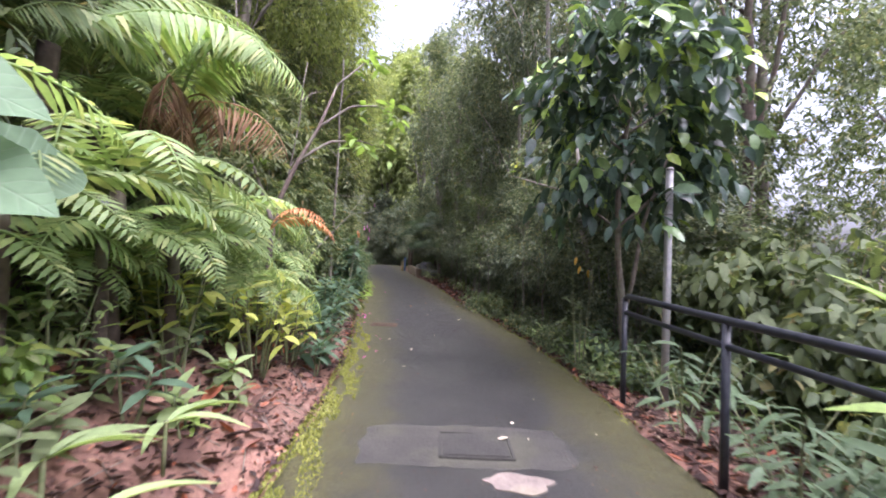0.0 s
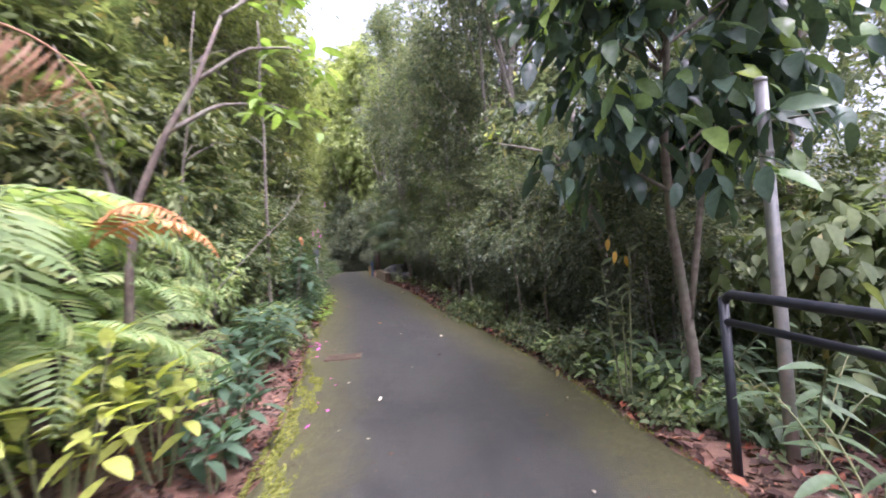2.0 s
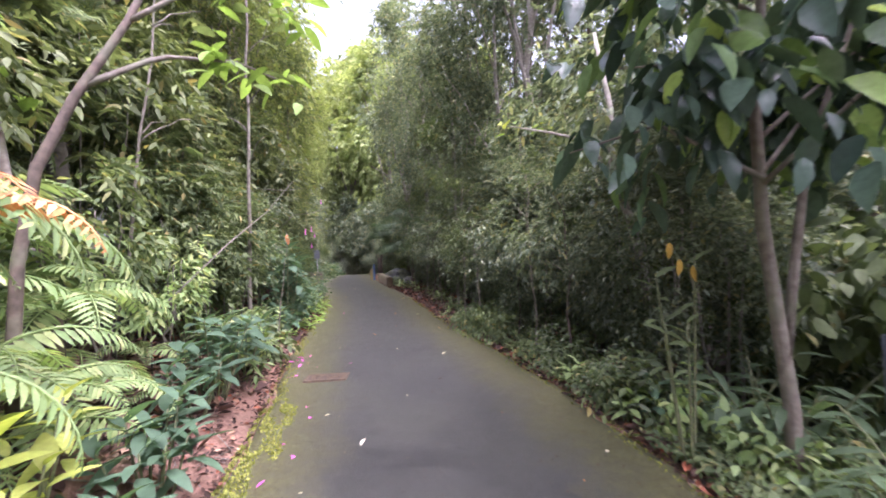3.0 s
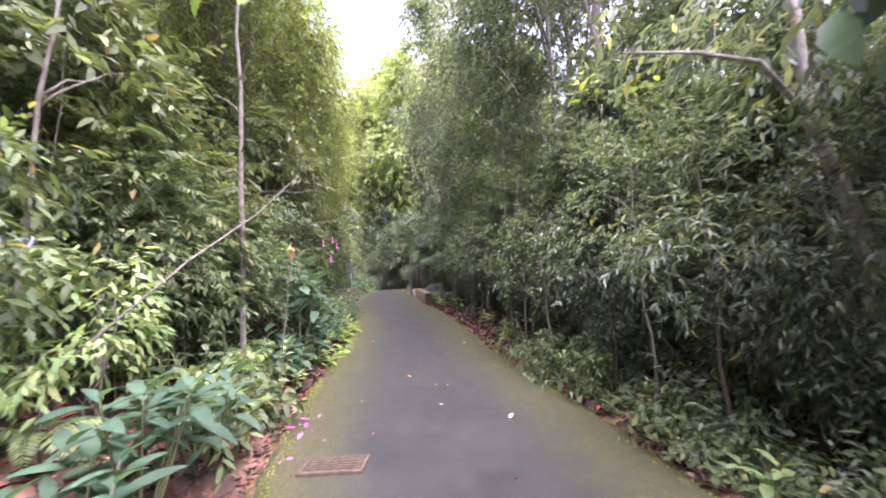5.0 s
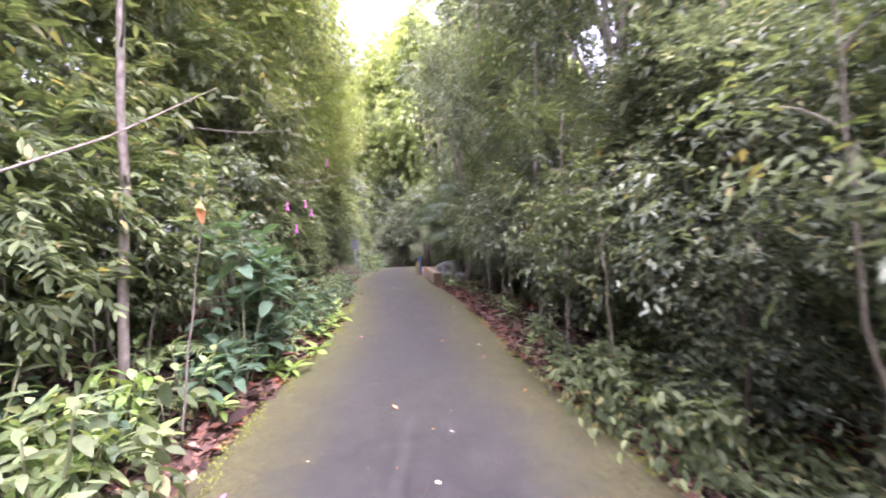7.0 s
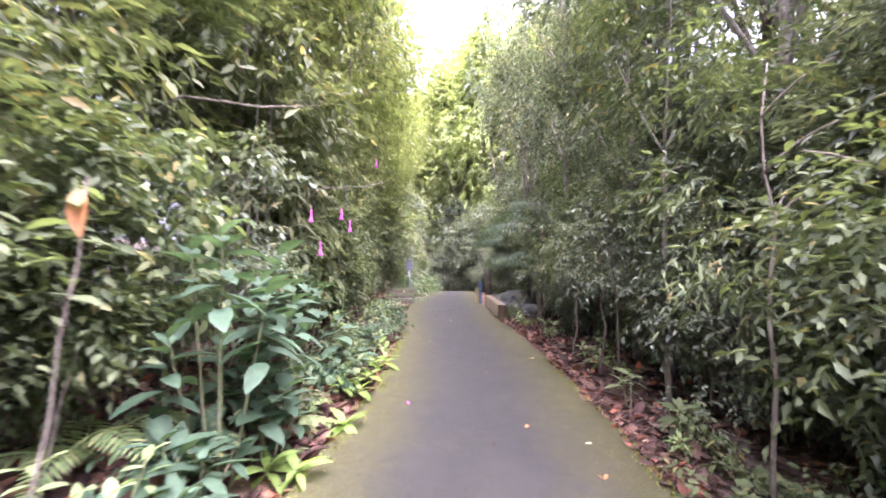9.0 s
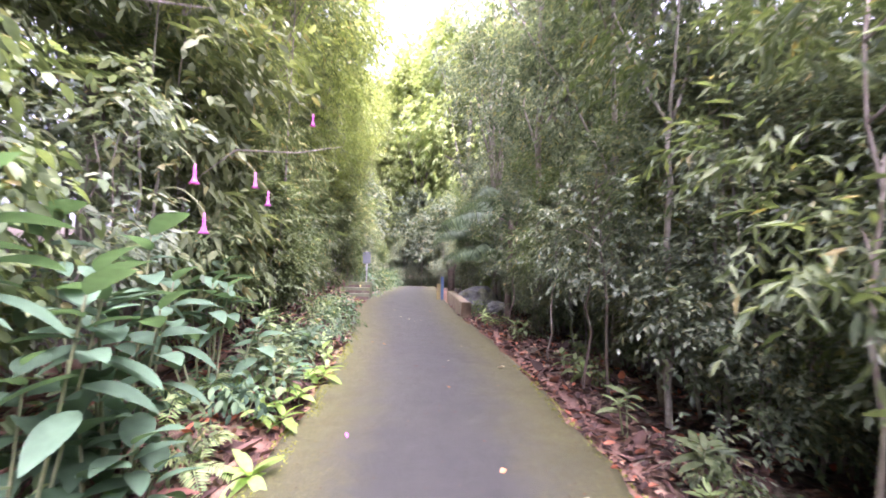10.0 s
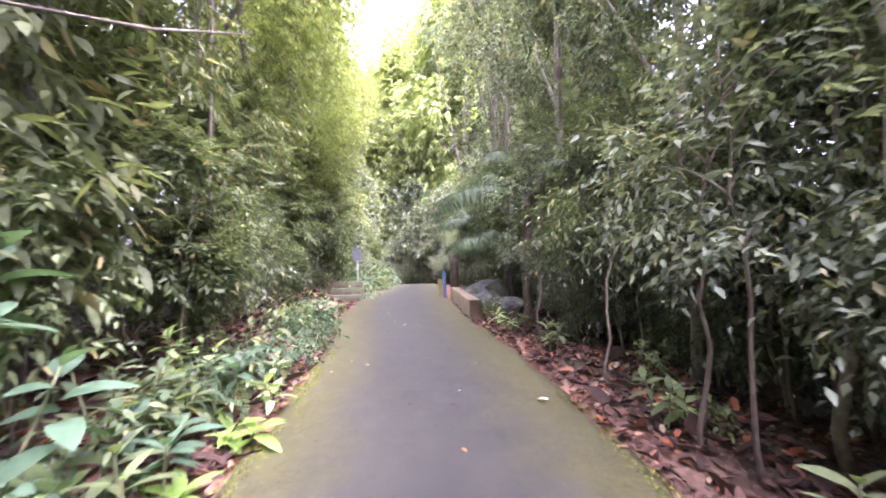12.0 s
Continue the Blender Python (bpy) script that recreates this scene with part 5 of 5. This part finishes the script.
def ginger(place, r):
    """Arching canes with two rows of long leaves."""
    e = thing("undergrowth_plant", place, GLAB, "plant", "railing undergrowth")
    for c in range(5):
        a = 6.283 * c / 5 + r.uniform(-0.4, 0.4)
        ln = r.uniform(0.6, 1.1)
        top = np.array([0.55 * ln * math.cos(a), 0.55 * ln * math.sin(a), 0.8 * ln])
        cp = bent((0.05 * math.cos(a), 0.05 * math.sin(a), -0.1), top, -0.1, 8)
        v, f = tube(cp, np.linspace(0.009, 0.004, 8), 5)
        part("cane", mesh_of("cane", v, f, True), STEM, e)
        for j in range(7):
            s = 0.25 + 0.75 * j / 6
            p = [np.interp(s, np.linspace(0, 1, 8), cp[:, k]) for k in range(3)]
            b = a + (1.0 if j % 2 else -1.0) * r.uniform(0.7, 1.2)
            add_leaf(e, GING, SHADE, p, (math.cos(b), math.sin(b), r.uniform(-0.3, 0.4)), r.uniform(-0.4, 0.4), r.uniform(0.7, 1.15))
    return e


GING = leaf_mesh("leaf", 0.26, 0.25, 0.14, 0.35)
gbase = [ginger(place_at(2.35, 3.9), P), ginger(place_at(2.5, 2.9), P)]
for k in range(30):
    y = P.uniform(0.9, 6.6)
    x = float(rx(y)) + P.uniform(0.3 if y < 3.3 else 0.75, 3.2)
    c = copy_thing(gbase[k % 2], Matrix.Translation(place_at(x, y)) @ Matrix.Rotation(P.uniform(0, 6.28), 4, "Z"))
    s = P.uniform(0.7, 1.25) * (0.75 if x - float(rx(y)) < 0.5 else 1.0)
    c.scale = (s, s, s)
for k in range(10):
    y = P.uniform(5.2, 6.9)
    c = copy_thing(bases[k % 5], Matrix.Translation(place_at(float(rx(y)) + P.uniform(0.25, 0.9), y)) @ Matrix.Rotation(P.uniform(0, 6.28), 4, "Z"))
for k in range(20):
    y = P.uniform(6.6, 13)
    c = copy_thing(bases[(1, 2, 4)[k % 3]], Matrix.Translation(place_at(float(rx(y)) + P.uniform(0.15, 0.9), y)) @ Matrix.Rotation(P.uniform(0, 6.28), 4, "Z"))
    s = P.uniform(0.5, 1.0)
    c.scale = (s, s, s)
for k in range(8):
    y = P.uniform(12, 20)
    c = copy_thing(bases[(1, 2, 4)[k % 3]], Matrix.Translation(place_at(float(rx(y)) + P.uniform(0.4, 0.9), y)) @ Matrix.Rotation(P.uniform(0, 6.28), 4, "Z"))

# ---- a few coloured leaves that stand out
e = rosette_shrub(place_at(1.98, 5.85), "thin pale-stemmed shrub with a few orange leaves", HERB, MID, 4, 1.6, 0.22, 6, P, name="thin_shrub")
for dx, dy, dz in ((-0.1, -0.08, 1.62), (-0.06, -0.12, 1.5), (0.08, -0.05, 1.45)):
    add_leaf(e, HERB, AMBER, (dx, dy, dz), (-0.3, -0.4, -0.8), P.uniform(-0.5, 0.5), 0.6)
e = thing("bright_sapling", place_at(2.15, 10.3), "slim sapling with bright yellow-green top leaves", "sapling")
v, f = tube(bent((0, 0, -0.1), (-0.1, 0, 3.6), 0.03, 9, 0.015), np.linspace(0.022, 0.008, 9), 7)
part("trunk", mesh_of("trunk", v, f, True), BARK, e)
boughs(e, [([(-0.1, 0, 3.4), (-0.25, -0.15, 3.7), (-0.5, -0.3, 3.75)], 0.008), ([(-0.1, 0, 3.55), (0.15, -0.2, 3.7), (0.35, -0.35, 3.65)], 0.008)], BL, YOUNG, 9, P, BARK, 0.1, LIGHT)
e = thing("thin_sapling", place_at(-2.3, 9.95), "thin sapling with one orange dying leaf", "sapling")
v, f = tube(bent((0, 0, -0.1), (0.2, 0.05, 1.95), 0.02, 8, 0.01), np.linspace(0.01, 0.004, 8), 6)
part("trunk", mesh_of("trunk", v, f, True), BARK, e)
for a in range(7):
    add_leaf(e, HERB, MID, (0.15, 0.04, 1.5 + 0.07 * a), (math.cos(a * 2.4), math.sin(a * 2.4), 0.1), 0.2, 0.8)
add_leaf(e, HERB, ORANGE, (0.2, 0.03, 1.9), (0.25, -0.3, -0.8), 0.3, 0.9)

# ---- pink trumpet flowers
FLOWER = mesh_of("petals", *tube([(0, 0, 0), (0, 0, -0.03), (0, 0, -0.07), (0, 0, -0.1), (0, 0, -0.115)], (0.004, 0.007, 0.009, 0.015, 0.03), 9), True)
for x, y, z in ((-2.35, 12.05, 2.5), (-2.4, 12.75, 2.62), (-2.35, 12.85, 2.5), (-2.2, 11.95, 2.2), (-2.35, 13.6, 3.4)):
    e = thing("trumpet_flower", (x, y, z), "hanging pink trumpet flower on a thin stalk", "flower", "pink flowers")
    part("petals", FLOWER, PINK, e)
    v, f = tube(bent((0, 0, 0), (-0.35, 0.05, 0.12), -0.08, 6), 0.004, 5)
    part("stalk", mesh_of("stalk", v, f, True), STEM, e)

# ---------------------------------------------------------------- litter, moss and fallen leaves
def strew(n, ylo, yhi, side, d0, d1, size, seed, bias=1.0):
    r = np.random.default_rng(seed)
    y = r.uniform(ylo, yhi, n)
    d = d0 + (d1 - d0) * r.random(n) ** bias
    x = lx(y) - d if side < 0 else rx(y) + d
    z = land(x, y) + r.uniform(0.004, 0.035, n)
    a = r.uniform(0, 6.283, n)
    direc = np.stack([np.cos(a), np.sin(a), r.normal(0, 0.25, n)], 1)
    return scatter(blade(0.5, (0, 0.3, 0.7, 1), (0, 1, 0.8, 0), 0.3, -0.2), np.stack([x, y, z], 1), direc, size * r.uniform(0.5, 1.4, n), jitter=0.4, r=r)


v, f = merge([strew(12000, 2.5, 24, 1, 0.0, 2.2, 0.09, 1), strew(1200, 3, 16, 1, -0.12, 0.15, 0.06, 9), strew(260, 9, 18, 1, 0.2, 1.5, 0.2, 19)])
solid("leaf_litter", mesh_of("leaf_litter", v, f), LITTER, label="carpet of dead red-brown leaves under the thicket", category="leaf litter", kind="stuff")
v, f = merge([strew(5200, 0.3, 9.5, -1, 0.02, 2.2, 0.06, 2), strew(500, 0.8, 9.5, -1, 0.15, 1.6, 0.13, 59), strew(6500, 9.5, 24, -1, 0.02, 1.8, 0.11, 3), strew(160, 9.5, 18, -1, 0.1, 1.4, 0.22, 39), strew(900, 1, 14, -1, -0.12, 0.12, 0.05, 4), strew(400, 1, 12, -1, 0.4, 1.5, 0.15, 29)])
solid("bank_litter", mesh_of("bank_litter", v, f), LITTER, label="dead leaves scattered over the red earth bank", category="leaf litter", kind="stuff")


def twigs(n, ylo, yhi, side, d0, d1, seed):
    r = np.random.default_rng(seed)
    out = []
    for k in range(n):
        y = r.uniform(ylo, yhi)
        d = r.uniform(d0, d1)
        x = float(lx(y)) - d if side < 0 else float(rx(y)) + d
        a, ln = r.uniform(0, 6.28), r.uniform(0.1, 0.45)
        x2, y2 = x + ln * math.cos(a), y + ln * math.sin(a)
        out.append(tube(bent((x, y, float(land(x, y)) + 0.012), (x2, y2, float(land(x2, y2)) + 0.02), -0.01, 4), 0.004, 4))
    return merge(out)


v, f = merge([twigs(260, 0.8, 9, -1, 0.1, 1.6, 5), twigs(90, 3, 16, 1, 0.1, 1.2, 6)])
solid("twig_litter", mesh_of("twig_litter", v, f), BARK, label="thin dry twigs scattered on the ground", category="twigs", kind="stuff")


def moss(n, ylo, yhi, side, w, seed):
    r = np.random.default_rng(seed)
    y = r.uniform(ylo, yhi, n)
    d = w * (r.random(n) ** 1.4) - 0.06
    keep = wave(d * 4, y, 2.3) > -0.9 + d / w * 1.6
    y, d = y[keep], d[keep]
    n = len(y)
    x = lx(y) + d if side < 0 else rx(y) - d
    z = np.where(d > 0.02, gz(y) + 0.014, land(x, y)) - 0.002
    a = r.uniform(0, 6.283, n)
    direc = np.stack([np.cos(a), np.sin(a), r.uniform(0.3, 1.4, n)], 1)
    return scatter(chip(0.5), np.stack([x, y, z], 1), direc, 0.024 * r.uniform(0.5, 1.5, n), jitter=0.5, r=r)


v, f = merge([moss(26000, 0.8, 7.5, -1, 0.38, 11), moss(6000, 7.5, 18, -1, 0.25, 12), moss(4000, 4, 16, 1, 0.15, 13)])
solid("edge_moss", mesh_of("edge_moss", v, f), MOSSM, label="bright yellow-green moss along the path edge", category="moss", kind="stuff")


def small_cover(n, ylo, yhi, seed):
    r = np.random.default_rng(seed)
    y = r.uniform(ylo, yhi, n)
    d = 0.02 + 0.95 * r.random(n) ** 0.8
    keep = wave(d * 2, y, 1.7) > -0.35
    y, d = y[keep], d[keep]
    x = rx(y) + d
    z = land(x, y) + r.uniform(0.03, 0.16, len(y))
    a = r.uniform(0, 6.283, len(y))
    return scatter(BROADT, np.stack([x, y, z], 1), np.stack([np.cos(a), np.sin(a), r.normal(0.05, 0.25, len(y))], 1), 0.065 * r.uniform(0.5, 1.5, len(y)), jitter=0.3, r=r)


v, f = small_cover(10000, 5.2, 12.5, 14)
solid("ground_cover", mesh_of("ground_cover", v, f), MID, label="low creeping green leaves beside the path", category="ground cover", kind="stuff")

r0 = np.random.default_rng(404)
yy = 2.2 + 21.8 * r0.random(7600) ** 1.3
uu = np.concatenate([r0.uniform(0.02, 0.98, 3600), r0.beta(0.35, 0.35, 4000)])
xx = lx(yy) * (1 - uu) + rx(yy) * uu
zz = gz(yy) + 0.014 + 0.02 * (1 - (2 * uu - 1) ** 2) + 0.004 * wave(xx, yy, 2.1)
aa = r0.uniform(0, 6.283, len(yy))
v, f = scatter(chip(0.4), np.stack([xx, yy, zz], 1), np.stack([np.cos(aa), np.sin(aa), 0 * aa], 1), 0.006 + 0.026 * r0.random(len(yy)) ** 2.5, jitter=0.2, r=r0)
solid("path_debris", mesh_of("path_debris", v, f), LITTER, label="tiny bits of dry leaf strewn over the path", category="debris", kind="stuff")

FALLEN = [mesh_of("fallen_leaf", *[(a * 0.09, b) for a, b in [blade(0.45, (0, 0.2, 0.5, 0.8, 1), (0, 0.7, 1, 0.6, 0), 0.35, -0.25)]][0]), mesh_of("fallen_leaf", *[(a * 0.06, b) for a, b in [blade(0.6, (0, 0.2, 0.5, 0.8, 1), (0, 0.9, 1, 0.7, 0), 0.2, 0.2)]][0])]


def fallen(x, y, material, size, label, k):
    me = FALLEN[k % 2].copy()
    me.materials.append(material)
    ob = solid("fallen_leaf", me, material, (0, 0, 0), label, "leaf", "leaves on the path")
    u = (x - float(lx(y))) / (float(rx(y)) - float(lx(y)))
    ob.matrix_basis = Matrix.Translation((x, y, float(gz(y)) + 0.012 + 0.02 * (1 - (2 * u - 1) ** 2) + 0.004 * float(wave(x, y, 2.1)) + 0.004)) @ Matrix.Rotation(P.uniform(0, 6.28), 4, "Z") @ Matrix.Rotation(P.uniform(-0.15, 0.15), 4, "X") @ Matrix.Scale(size, 4)


LP, LO, LB, LK = "pale dry leaf lying on the path", "orange-brown dead leaf lying on the path", "dark brown dead leaf lying on the path", "fallen pink petal lying on the path"
SPOTS = ((-0.44, 6.45, PALE, 1.0, LP), (0.74, 3.92, PALE, 0.8, LP), (1.06, 4.58, PALE, 0.7, LP), (-0.84, 7.15, PALE, 1.0, LP), (-0.1, 7.52, PALE, 0.7, LP), (-0.48, 5.6, PALE, 0.7, LP),
         (0.52, 3.55, PALE, 1.2, LP), (-0.5, 13.0, ORANGE, 1.3, LO), (0.38, 9.02, PALE, 1.0, LP), (-0.32, 9.5, PALE, 0.8, LP), (-0.5, 15.8, PALE, 1.6, LP), (-1.12, 14.8, ORANGE, 0.9, LO),
         (-1.82, 13.32, PINK, 0.9, LK), (-1.66, 15.6, LITTER, 1.3, LB), (-1.22, 15.6, LITTER, 0.7, LB), (0.05, 12.1, ORANGE, 2.2, LO), (-0.02, 12.7, PALE, 0.9, LP), (-0.9, 8.85, PINK, 0.8, LK), (-0.75, 10.6, ORANGE, 0.8, LO))
for k, (x, y, m, s, lab) in enumerate(SPOTS):
    fallen(x, y, m, s, lab, k)
for k in range(46):
    y = P.uniform(2.5, 22)
    u = P.uniform(0.08, 0.92)
    x = float(lx(y)) * (1 - u) + float(rx(y)) * u
    m, lab = ((PALE, LP), (LITTER, LB), (ORANGE, LO))[int(P.integers(0, 3))]
    fallen(x, y, m, P.uniform(0.25, 0.75), lab, k)
for k in range(16):
    y = P.uniform(5.5, 9.4)
    fallen(float(lx(y)) + P.uniform(0.1, 0.5), y, PINK, P.uniform(0.8, 1.3), LK, k)
